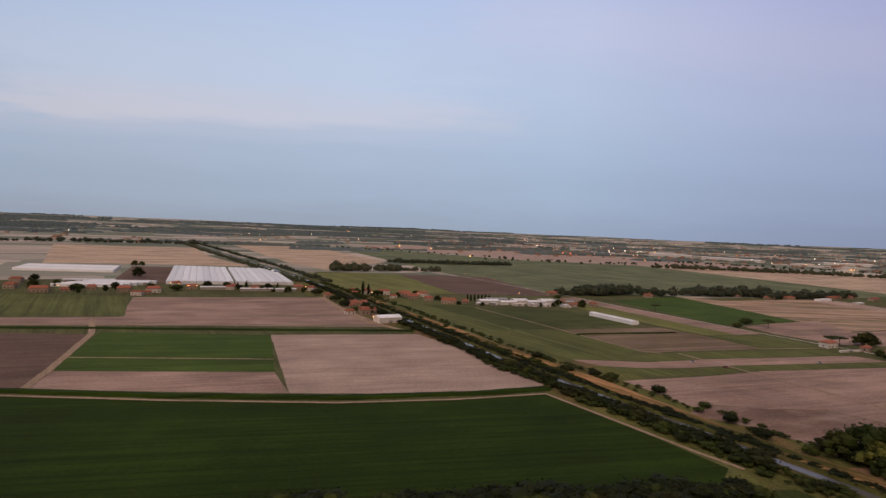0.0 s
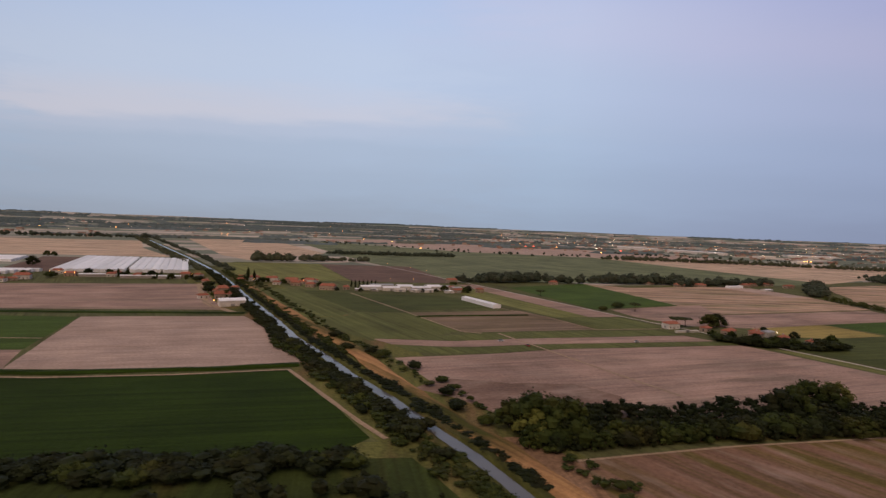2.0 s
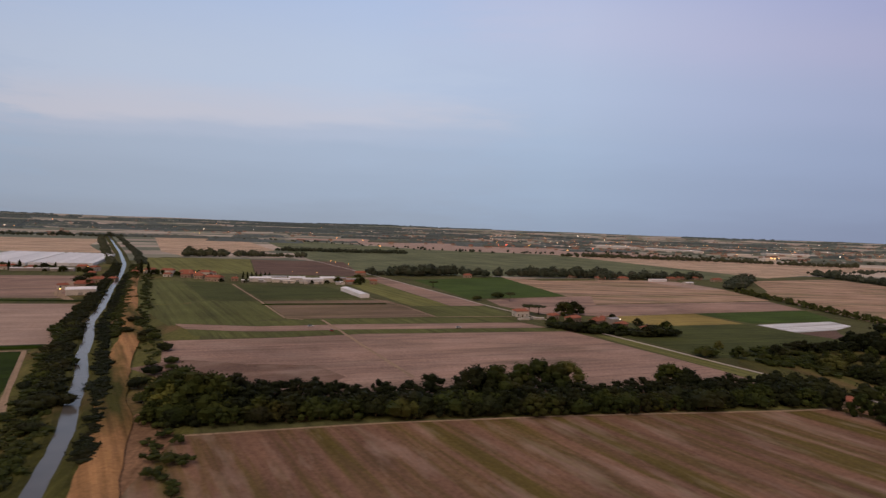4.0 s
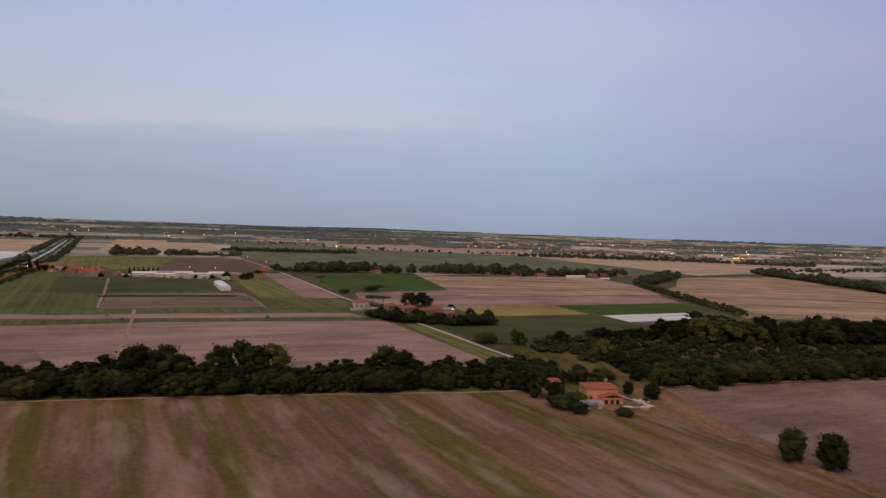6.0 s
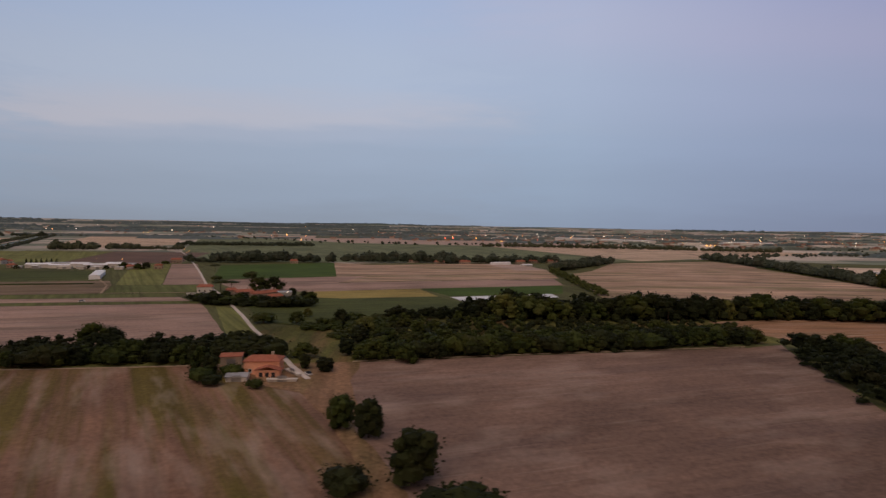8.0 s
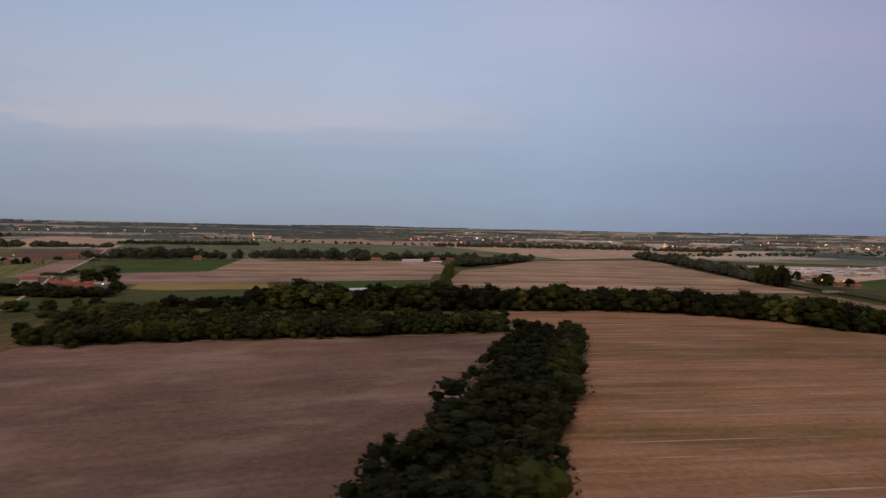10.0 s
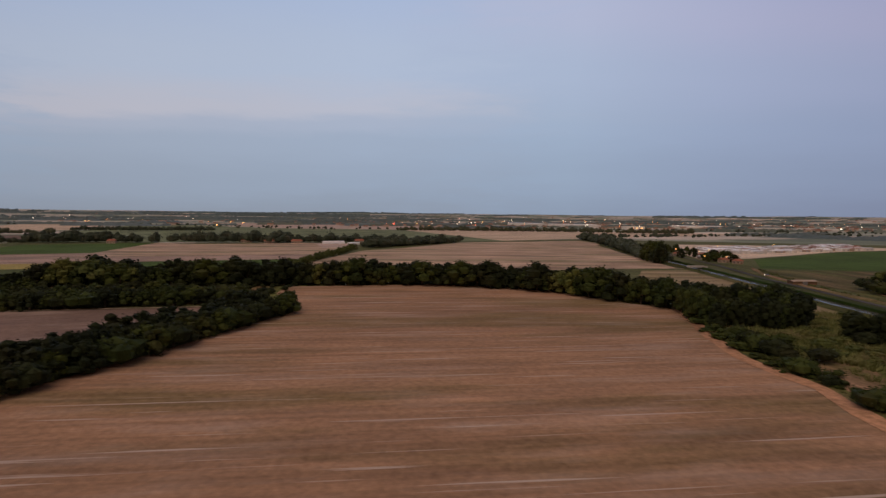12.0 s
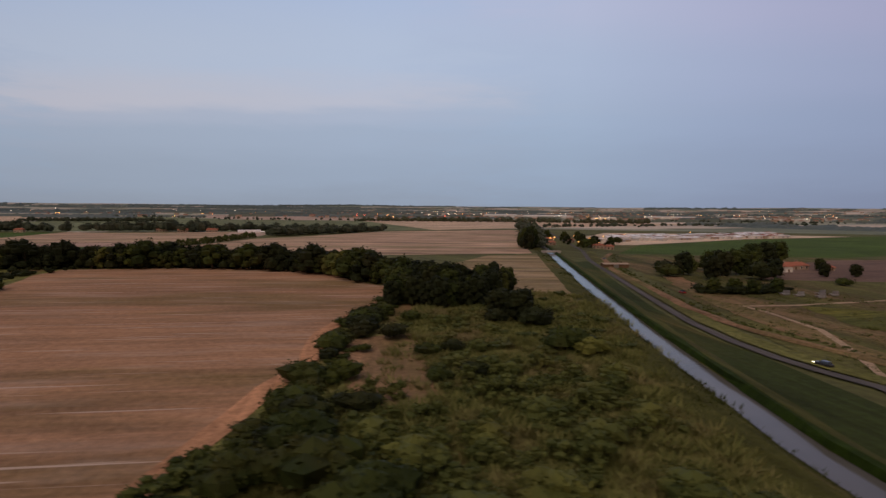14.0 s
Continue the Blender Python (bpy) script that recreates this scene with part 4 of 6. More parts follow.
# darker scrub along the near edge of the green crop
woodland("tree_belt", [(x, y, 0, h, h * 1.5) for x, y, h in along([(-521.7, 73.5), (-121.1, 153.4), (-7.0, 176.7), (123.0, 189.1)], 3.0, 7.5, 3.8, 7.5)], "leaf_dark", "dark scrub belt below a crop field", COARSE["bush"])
for x, y, h in along([(-52.3, 171.7), (26.6, 178.9), (127.3, 189.0)], 9, 5.0, 4.4, 6.9):
    tree("bush", x, y, h, "bushes below the crop field", 1.2)

# belt behind the grey field, and the taller one behind that
belt([(554.4, 236.4), (642.1, 253.5), (748.8, 275.2)], 2, 7.5, 8.1, 10.2, "trees of the middle belt", ("round", "round", "bush"), 9)
tree("light", 547.5, 239.0, 8.9, "trees of the middle belt", 1.6)
woodland("tree_belt", [(x, y, 0, h, h * 1.3) for x, y, h in along([(545.7, 256.2), (643.8, 273.7), (748.5, 293.3)], 2.0, 8.6, 7.0, 9.7)], "leaf_olive", "dense dark tree belt between two fields")
belt([(612, 345), (660, 345.8), (752, 349), (842, 353), (904.5, 333.0), (945.9, 295.5), (969.3, 256.9)], 1, 7.5, 12.6, 22.0, "trees of the far belt", ("round", "round", "round", "light"), 9)
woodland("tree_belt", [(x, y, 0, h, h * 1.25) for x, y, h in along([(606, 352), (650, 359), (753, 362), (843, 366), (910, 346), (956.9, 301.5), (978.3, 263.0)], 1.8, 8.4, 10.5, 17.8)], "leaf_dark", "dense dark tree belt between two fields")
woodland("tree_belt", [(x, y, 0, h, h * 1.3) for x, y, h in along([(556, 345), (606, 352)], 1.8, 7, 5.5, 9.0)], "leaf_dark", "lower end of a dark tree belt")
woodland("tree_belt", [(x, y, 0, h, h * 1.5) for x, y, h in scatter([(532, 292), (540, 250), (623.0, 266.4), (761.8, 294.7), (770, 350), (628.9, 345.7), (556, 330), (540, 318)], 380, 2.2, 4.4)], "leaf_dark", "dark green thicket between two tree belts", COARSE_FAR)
for x, y, h in scatter([(528, 290), (542, 252), (566, 252), (584, 286), (560, 318), (530, 322)], 14, 7.7, 11.0):
    tree(("round", "dense", "light")[rng.integers(3)], x, y, h, "trees beside the lane", 1.2)
for x, y, h in scatter([(562.8, 270.2), (715.9, 290.8), (729.9, 337.1), (628.3, 337.1), (556.4, 329.0)], 1, 7.5, 11.9):
    tree("round", x, y, h, "trees over the thicket", 1.15)
woodland("tree_belt", [(x, y, 0, h, h * 1.2) for x, y, h in scatter([(562.8, 270.2), (640, 285), (628.3, 337.1), (556.4, 329.0)], 18, 6.5, 9.5)], "leaf_olive", "taller trees in a thicket")

# hedge of trees between the grey and the golden field
belt([(785, 258), (755, 170), (725, 98), (688, 11), (668, -59)], 1, 7.5, 8.4, 11.4, "trees of the field hedge", ("round", "round", "bush"), -36)
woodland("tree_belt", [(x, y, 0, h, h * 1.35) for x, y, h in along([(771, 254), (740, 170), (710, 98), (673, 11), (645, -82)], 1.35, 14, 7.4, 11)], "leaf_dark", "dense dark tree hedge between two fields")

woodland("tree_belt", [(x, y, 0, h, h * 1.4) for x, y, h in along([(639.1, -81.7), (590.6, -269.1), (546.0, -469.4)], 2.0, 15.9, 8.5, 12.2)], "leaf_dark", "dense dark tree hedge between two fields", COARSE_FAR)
# grove and scrub beside the third canal
BARE = [(949.6, 155.3), (969.5, 165.1), (975.8, 152.6), (974.7, 132.1), (980.4, 110.5), (970.6, 100.5), (960.1, 104.8), (951.2, 131.6)]
for x, y, h in along([(964, 238), (968, 215), (983, 207), (1000, 215), (1014, 240)], 3.2, 4.1, 10, 15, 0.25) + along([(970, 256), (986, 232), (1004, 242)], 4.0, 7, 12, 16):
    tree("dense", x, y, h, "trees of the grove", 0.95)
woodland("grove", [(x, y, 0, h, h * 1.1) for x, y, h in along([(970, 256), (986, 234), (1008, 244)], 2.0, 9, 12, 17)], "leaf_dark", "dense dark grove beside rough land")
for x, y, h in along([(930, 30), (944, 70), (950, 96), (954, 122), (953, 149), (957, 182), (964, 211), (972, 240)], 11, 3.0, 3.5, 7.5, 0.15):
    tree("bush", x, y, h, "bushes along the golden field", 1.2)
woodland("hedge_bushes", [(x, y, 0, h, h * 1.5) for x, y, h in along([(921, -44), (938, 55), (946, 95), (952, 118), (951, 147), (955, 174), (963, 209), (971, 240)], 1.7, 3.8, 1.0, 4.0, 1.4)], "leaf_olive", "uneven bushy hedge along the stubble", COARSE["bush"])
for x, y, h, kind in ((1009, 182, 12, "dense"), (1003, 188, 11, "dense"), (1013, 174, 8, "bush"), (1001, 180, 6, "bush"), (1014, 143, 8, "bush"), (1019, 138, 6, "light_bush"), (957, 166, 7, "bush"), (951, 147, 6, "bush"), (967, 159, 5.5, "bush"), (983, 142, 4.5, "bush"), (976, 140, 4, "bush"), (990, 144, 4, "light_bush"), (986, 120, 4.5, "bush"), (978, 118, 4, "bush"), (995, 122, 4, "light_bush"), (948, 118, 6, "bush"), (950, 100, 6.5, "bush"), (953, 86, 7, "bush"), (958, 74, 8, "bush"), (965, 86, 5.5, "light_bush"), (972, 78, 6, "light_bush"), (984, 84, 5, "light_bush"), (996, 96, 5, "light_bush"), (1008, 104, 5, "light_bush"), (1002, 84, 5.5, "light_bush"), (1014, 92, 5, "light_bush"), (990, 66, 6, "light_bush"), (978, 60, 7, "light_bush"), (1008, 66, 5.5, "light_bush"), (996, 164, 4, "light_bush"), (1022, 160, 4, "light_bush"), (982, 178, 4, "light_bush"), (972, 184, 4.5, "bush"), (988, 192, 4, "light_bush"), (1026, 196, 4, "light_bush"), (1018, 118, 4.5, "light_bush"), (966, 64, 8, "bush"), (962, 100, 5, "bush")):
    tree(kind, x, y, h, "bushes in the rough land", 1.3)
woodland("brambles", [(x, y, 0, h, h * 1.25) for x, y, h in scatter([(936, 68), (953, 102), (971, 112), (1004, 134), (1018, 120), (1013, 86), (997, 67)], 130, 2.0, 5.5)], "leaf_light", "tall yellow green shrubs in rough land", COARSE["round"])
woodland("brambles", [(x, y, 0, h, h * 1.35) for x, y, h in scatter([(966, 179), (998, 203), (1027, 181), (1030, 157), (996, 117), (980, 117), (979, 140)], 40, 1.5, 4.0) if not inside(BARE, x, y)], "leaf_light", "yellow green shrubs in rough land", COARSE["bush"])
woodland("tall_grass", [(x, y, 0, h, h * 2.2) for x, y, h in along([(967.3, -23.0), (981.3, 58.9), (994.9, 129.6), (1011.9, 201.6), (1034.1, 243.0)], 0.06, 37, 0.7, 2.6, 30) if (rng.uniform() < 0.2 or not inside(BARE, x, y)) and x < 1025 + (y - 68) * 0.17], "grass_tall", "tall yellow green grass", TUFTS)
woodland("brambles", [(x, y, 0, h, h * 1.6) for x, y, h in along([(968.8, -68.6), (983.3, 58.8), (994.9, 129.6), (1011.9, 201.6), (1034.1, 243.0)], 2.6, 33.8, 1.0, 3.6, 4) if not inside(BARE, x, y) and x < 1018 + (y - 68) * 0.17], "leaf_light", "low olive brambles in rough grass", COARSE["bush"])
woodland("tall_grass", [(x, y, 0, h, h * 2.6) for x, y, h in along([(x - 6.2, y) for x, y in CANAL_3[:9]], 0.3, 1.4, 0.7, 1.6, 1.2)], "leaf_olive", "reeds along the canal", TUFTS)

# both banks of the first canal
woodland("canal_bushes", [(x, y, 0.2, h, h * 1.5) for x, y, h in along([(x - 32, y - 14) for x, y in CANAL_1[0:4]], 2.2, 13, 1.2, 3.2)], "leaf_dark", "dark brambles beside the canal", COARSE_FAR)
woodland("ditch_bushes", [(x, y, 0, h, h * 1.7) for x, y, h in along([(1105.9, 57.0), (1092, 143), (1083, 170), (1084, 202), (1092, 250), (1104, 320), (1127, 400), (1152, 464)], 1.2, 2.2, 0.35, 1.2, 1.0)], "leaf_light", "low scrub along the roadside ditch", COARSE_FAR)
woodland("orchard_bushes", [(x, y, 0, h, h * 1.4) for x, y, h in along([(1108, 244), (1124, 240), (1148, 246)], 1.4, 3.5, 2.5, 6.5)], "leaf_dark", "dark bushes round a meadow", COARSE["bush"])
woodland("tall_grass", [(x, y, 0, h, h * 2.6) for x, y, h in scatter([(1076.2, 108.0), (1083.5, 190.4), (1118.2, 305.4), (1152.6, 305.4), (1181.2, 201.0), (1143.7, 107.8)], 700, 0.4, 1.3)], "grass_tall", "dry tufts in the roadside meadow", TUFTS)
woodland("canal_bushes", [(x, y, 0.3, h, h * 1.5) for x, y, h in along([(x - 12, y - 5) for x, y in CANAL_1[1:9]], 1.7, 6.0, 1.4, 4.4)], "leaf_olive", "low green bushes beside the canal", COARSE["bush"])
woodland("canal_bushes", [(x, y, 0.6, h, h * 1.4) for x, y, h in along([(x - 9, y - 4) for x, y in CANAL_1[4:13]], 1.5, 3.6, 2.2, 5.6)], "leaf_dark", "dark bushes along the canal bank", COARSE["bush"])
woodland("canal_bushes", [(x, y, 0.3, h, h * 1.5) for x, y, h in along([(x + 7.4, y + 3.2) for x, y in CANAL_1[2:12]], 1.2, 1.6, 1.2, 3.6)], "leaf_dark", "dark brambles at the water", COARSE["bush"])
woodland("canal_bushes", [(x, y, 0.3, h, h * 1.4) for x, y, h in along([(x + 13, y + 6) for x, y in CANAL_1[7:13]], 2.0, 4.5, 1.4, 4.0)], "leaf_olive", "dense olive bushes on the canal bank", COARSE["bush"])
woodland("canal_bushes", [(x, y, 0.6, h, h * 1.4) for x, y, h in along([(x + 29, y + 13) for x, y in CANAL_1[1:12]], 4.4, 4, 1.2, 3.8)], "leaf_olive", "olive bushes along the canal bank", COARSE["bush"])
for x, y, h in along([(x - 10, y - 4) for x, y in CANAL_1[3:10]], 11, 2.5, 3, 6) + along([(x + 30, y + 13) for x, y in CANAL_1[3:9]], 17, 3, 4, 7):
    tree("bush", x, y, h, "bushes along the canal", 1.2)
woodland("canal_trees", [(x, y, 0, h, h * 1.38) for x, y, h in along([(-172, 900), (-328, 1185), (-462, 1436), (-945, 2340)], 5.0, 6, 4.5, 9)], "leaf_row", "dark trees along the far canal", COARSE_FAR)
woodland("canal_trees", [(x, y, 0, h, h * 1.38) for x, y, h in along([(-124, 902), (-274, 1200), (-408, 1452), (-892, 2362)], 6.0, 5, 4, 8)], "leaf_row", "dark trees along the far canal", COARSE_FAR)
tree("cypress", -60, 753, 19.5)
tree("cypress", -52, 757, 15.8)

# solitary trees and bushes round the roadside house
for x, y, h, w, kind in ((546.5, 155, 11.3, 1.0, "dense"), (555, 149, 11.8, 1.0, "dense"), (567, 122, 13.7, 1.3, "dense"), (552, 118, 6.9, 1.3, "bush"), (576, 106, 8.1, 1.5, "bush"), (532.5, 218, 6.2, 1.7, "dense"), (485, 217, 13.0, 0.8, "light"), (490, 212, 9.0, 1.0, "dense"), (489, 205, 6.5, 1.2, "bush"), (495, 199, 5.0, 1.3, "bush"), (480, 226, 11.2, 1.1, "dense"), (524, 222, 6.5, 1.0, "dense"), (511, 196, 4.2, 1.2, "bush"), (498, 212, 5.6, 1.2, "bush"), (520, 242, 8.0, 1.7, "light"), (538, 246, 8.5, 1.2, "dense"), (472, 232, 10.1, 1.2, "round")):
    tree(kind, x, y, h, "trees by the roadside house", w)

woodland("lane_thicket", [(x, y, 0, h, h * 1.4) for x, y, h in scatter([(465.9, 241.8), (493.8, 233.7), (510.3, 239.1), (495.9, 270.2), (482.0, 275.4)], 46, 4.5, 9.0)], "leaf_dark", "dark thicket beside the lane", COARSE_FAR)
woodland("lane_thicket", [(x, y, 0, h, h * 1.5) for x, y, h in scatter([(508, 330), (530, 350), (560, 352), (552, 279), (531, 283), (508, 308)], 120, 2.0, 4.8)], "leaf_olive", "low green thicket beside the lane", COARSE["bush"])
# farm on the lane
woodland("farm_thicket", [(x, y, 0, h, h * 1.4) for x, y, h in along([(410, 420), (430, 404), (452, 398), (476, 392), (492, 400)], 1.8, 7, 4.5, 8.4)], "leaf_dark", "dark thicket round a farm", COARSE["bush"])
for x, y, h, w, kind in ((403, 483, 10.1, 1.5, "pine"), (412, 484, 9.6, 1.5, "pine"), (436, 484, 15.5, 1.3, "round"), (447, 490, 15.0, 1.3, "round"), (419, 404, 9.5, 1.2, "bush"), (426, 402, 10.1, 1.3, "round"), (434, 403, 7.8, 1.3, "bush"), (443, 404, 10.0, 1.1, "round"), (455, 399, 9.0, 1.1, "round"), (471, 392, 9.0, 1.0, "round"), (494, 408, 11.5, 1.0, "round"), (484, 404, 8.0, 1.2, "bush"), (404, 574, 10.1, 1.3, "pine"), (328, 687, 9.0, 1.4, "pine"), (489, 398, 7.8, 1.2, "bush"), (395, 600, 8.0, 1.3, "bush"), (368, 575, 6.0, 1.3, "bush"), (502, 350, 7.2, 0.9, "light"), (526, 326, 10.8, 1.1, "round"), (500, 325, 9.0, 1.2, "round"), (480, 328, 8.0, 1.3, "bush"), (424, 432, 8.0, 1.2, "round"), (440, 424, 7.9, 1.3, "round"), (456, 412, 6.8, 1.3, "bush"), (412, 440, 7.0, 1.2, "round"), (470, 456, 8.0, 1.2, "round"), (484, 436, 7.9, 1.2, "round"), (408, 424, 6.9, 1.3, "bush")):
    tree(kind, x, y, h, "trees round the farm", w)

# rows and woods farther off
woodland("hedge_trees", [(x, y, 0, h, h * 1.06) for x, y, h in along([(740, 470), (752, 590), (766, 735)], 4.2, 2.7, 6.4, 9.6)], "leaf_light", "light green hedge trees along a field edge")
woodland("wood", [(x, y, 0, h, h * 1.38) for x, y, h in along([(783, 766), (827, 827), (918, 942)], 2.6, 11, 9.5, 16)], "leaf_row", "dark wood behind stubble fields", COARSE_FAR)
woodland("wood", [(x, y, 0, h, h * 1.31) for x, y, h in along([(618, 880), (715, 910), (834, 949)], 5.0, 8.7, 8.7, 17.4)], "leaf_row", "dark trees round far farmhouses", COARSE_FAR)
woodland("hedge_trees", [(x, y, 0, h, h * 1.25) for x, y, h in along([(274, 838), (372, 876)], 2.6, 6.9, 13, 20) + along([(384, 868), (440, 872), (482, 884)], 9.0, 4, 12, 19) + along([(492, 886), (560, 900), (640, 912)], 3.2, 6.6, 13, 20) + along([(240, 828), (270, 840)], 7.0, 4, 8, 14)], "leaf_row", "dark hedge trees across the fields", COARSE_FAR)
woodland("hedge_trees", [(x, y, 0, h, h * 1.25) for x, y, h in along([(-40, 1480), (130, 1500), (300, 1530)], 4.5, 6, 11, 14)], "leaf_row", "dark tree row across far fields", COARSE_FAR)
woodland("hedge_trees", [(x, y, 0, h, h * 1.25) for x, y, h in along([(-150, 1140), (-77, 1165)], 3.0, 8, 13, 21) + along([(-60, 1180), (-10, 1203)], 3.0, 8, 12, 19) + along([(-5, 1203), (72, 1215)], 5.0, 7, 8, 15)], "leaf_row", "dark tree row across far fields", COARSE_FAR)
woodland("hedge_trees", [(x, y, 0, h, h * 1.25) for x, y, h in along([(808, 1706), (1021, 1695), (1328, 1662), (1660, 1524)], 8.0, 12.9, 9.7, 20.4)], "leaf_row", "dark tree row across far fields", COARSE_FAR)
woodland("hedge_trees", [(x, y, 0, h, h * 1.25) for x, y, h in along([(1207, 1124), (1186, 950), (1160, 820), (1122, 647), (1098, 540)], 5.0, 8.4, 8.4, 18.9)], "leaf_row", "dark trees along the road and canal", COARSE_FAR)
for x, y, h, w, kind in ((1135.1, 311.7, 15.3, 1.0, "dense"), (1140.0, 290.7, 14.2, 1.1, "dense"), (1154.8, 305.4, 16.3, 1.1, "dense"), (1168.8, 313.9, 17.3, 1.1, "dense"), (1167.7, 288.7, 13.2, 1.1, "bush"), (1183.1, 324.6, 16.3, 1.1, "dense"), (1201, 348, 17.4, 1.1, "dense"), (1215, 369, 17.4, 1.1, "dense"), (1234, 382, 17.5, 1.1, "dense"), (1250, 391, 17.5, 1.1, "dense"), (1113, 242, 8.0, 1.15, "dense"), (1123, 242, 8.0, 1.15, "dense"), (1130, 238, 8.0, 1.15, "dense"), (1144, 242, 8.0, 1.15, "dense"), (1215.1, 301.8, 9.2, 1.0, "dense"), (1234.9, 302.1, 8.2, 1.2, "dense"), (1238, 334, 9.0, 1.1, "dense"), (1150, 337, 13.3, 1.1, "light"), (1122.5, 305.4, 9.2, 1.2, "bush"), (1129.1, 324.4, 9.2, 1.2, "bush"), (1197.2, 265.9, 5.1, 1.3, "bush"), (1184.6, 301.4, 12.2, 1.1, "dense"), (1165, 337, 15.3, 1.0, "light")):
    tree(kind, x, y, h, "trees of the eastern farm", w)
for x, y, h, w in ((1088, 520, 24.9, 0.55), (1093, 531, 27.0, 0.55), (1090, 545, 24.8, 0.6), (1099, 556, 24.9, 0.6), (1103, 575, 25.0, 0.6), (1169, 566, 14.5, 1.1), (1161, 550, 12.5, 1.2), (1175, 539, 10.4, 1.2)):
    tree("round", x, y, h, "tall trees on the canal", w)

# distant woods and hedgerows over the plain and on the hills
def canopy(pieces, cx, cy, angle, length, width, tall):
    """A strip of closed canopy, uneven on top and at its edge, added to pieces."""
    verts, faces = pieces
    nx, ny = max(4, int(length / 11)), 4
    c, s, base = math.cos(angle), math.sin(angle), len(verts)
    for i in range(nx + 1):
        for j in range(ny + 1):
            u, v = (i / nx - 0.5) * length, (j / ny - 0.5) * width
            v *= 1 + 0.5 * noise.noise((u * 0.02 + cx, cy, j))
            x, y = cx + u * c - v * s, cy + u * s + v * c
            edge = 0.0 if i in (0, nx) or j in (0, ny) else 1.0
            gap = 0.35 if noise.noise((u * 0.013 + cy, cx, 2.0)) < -0.28 else 1.0
            z = edge * gap * tall * (0.75 + 0.6 * noise.noise((x * 0.09, y * 0.09, 0)) + 0.25 * rng.uniform(-1, 1))
            verts.append((x, y, ground_height(x, y) - 0.5 + max(0, z)))
    for i in range(nx):
        for j in range(ny):
            a = base + i * (ny + 1) + j
            faces.append((a, a + ny + 1, a + ny + 2, a + 1))


for leaf, count, label in (("leaf_far", 190, "distant dark woods and hedgerows on the plain"), ("leaf_far", 60, "distant hedgerows on the plain with haze painted into their leaves")):
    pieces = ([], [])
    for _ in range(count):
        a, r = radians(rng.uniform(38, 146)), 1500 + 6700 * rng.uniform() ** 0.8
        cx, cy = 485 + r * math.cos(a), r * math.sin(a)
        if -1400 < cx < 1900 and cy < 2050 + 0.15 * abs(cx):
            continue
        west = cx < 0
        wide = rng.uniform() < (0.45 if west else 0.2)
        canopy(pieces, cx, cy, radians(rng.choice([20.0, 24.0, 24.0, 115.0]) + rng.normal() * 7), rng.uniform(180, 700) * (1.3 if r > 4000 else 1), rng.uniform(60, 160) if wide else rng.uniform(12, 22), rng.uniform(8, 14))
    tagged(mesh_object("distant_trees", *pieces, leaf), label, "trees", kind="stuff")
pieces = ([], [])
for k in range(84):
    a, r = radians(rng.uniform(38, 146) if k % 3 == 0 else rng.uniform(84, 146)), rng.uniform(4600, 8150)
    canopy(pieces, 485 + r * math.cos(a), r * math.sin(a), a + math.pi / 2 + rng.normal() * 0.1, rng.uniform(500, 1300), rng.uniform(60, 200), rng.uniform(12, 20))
tagged(mesh_object("distant_trees", *pieces, "leaf_far"), "woods on the low hills of the horizon with haze painted into their leaves", "trees", kind="stuff")
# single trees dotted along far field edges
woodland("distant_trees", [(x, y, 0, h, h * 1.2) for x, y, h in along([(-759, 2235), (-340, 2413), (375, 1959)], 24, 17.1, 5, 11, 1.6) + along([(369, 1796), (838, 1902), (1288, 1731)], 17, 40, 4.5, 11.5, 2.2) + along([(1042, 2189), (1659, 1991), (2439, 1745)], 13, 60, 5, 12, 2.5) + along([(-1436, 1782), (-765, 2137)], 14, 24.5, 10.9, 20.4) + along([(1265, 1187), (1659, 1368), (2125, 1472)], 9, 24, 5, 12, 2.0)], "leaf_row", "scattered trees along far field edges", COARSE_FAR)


# ---- buildings ----
def prism_bm(w, d, h, rise, over=0.5, hip=0.0, thick=0.22):
    """A pitched roof over a w by d box, ridge along x; hip: how far the ridge ends are pulled in."""
    bm = bmesh.new()
    x, y = w / 2 + over, d / 2 + over
    drop = rise * over / (d / 2)
    for z in (0.0, thick):
        pts = [(-x, -y, h - drop + z), (x, -y, h - drop + z), (x, y, h - drop + z), (-x, y, h - drop + z), (-x + hip, 0, h + rise + z), (x - hip, 0, h + rise + z)]
        v = [bm.verts.new(p) for p in pts]
        for f in ((0, 1, 5, 4), (2, 3, 4, 5), (1, 2, 5), (3, 0, 4)):
            if hip == 0 and len(f) == 3:
                continue
            bm.faces.new([v[i] for i in f])
    bm.verts.ensure_lookup_table()
    for a, b in ((0, 1), (2, 3)) + (((1, 2), (3, 0)) if hip else ((1, 5), (5, 2), (3, 4), (4, 0))):
        bm.faces.new([bm.verts[i] for i in (a, b, b + 6, a + 6)])
    bmesh.ops.recalc_face_normals(bm, faces=bm.faces)
    return bm


def wall_bm(w, d, h, rise, gable):
    bm = box_bm((-w / 2, -d / 2, -0.3, w / 2, d / 2, h))
    if gable:
        for sx in (-1, 1):
            v = [bm.verts.new((sx * w / 2, y, z)) for y, z in ((-d / 2, h), (d / 2, h), (0, h + rise))]
            bm.faces.new(v)
    return bm


WINDOW_CACHE = {}


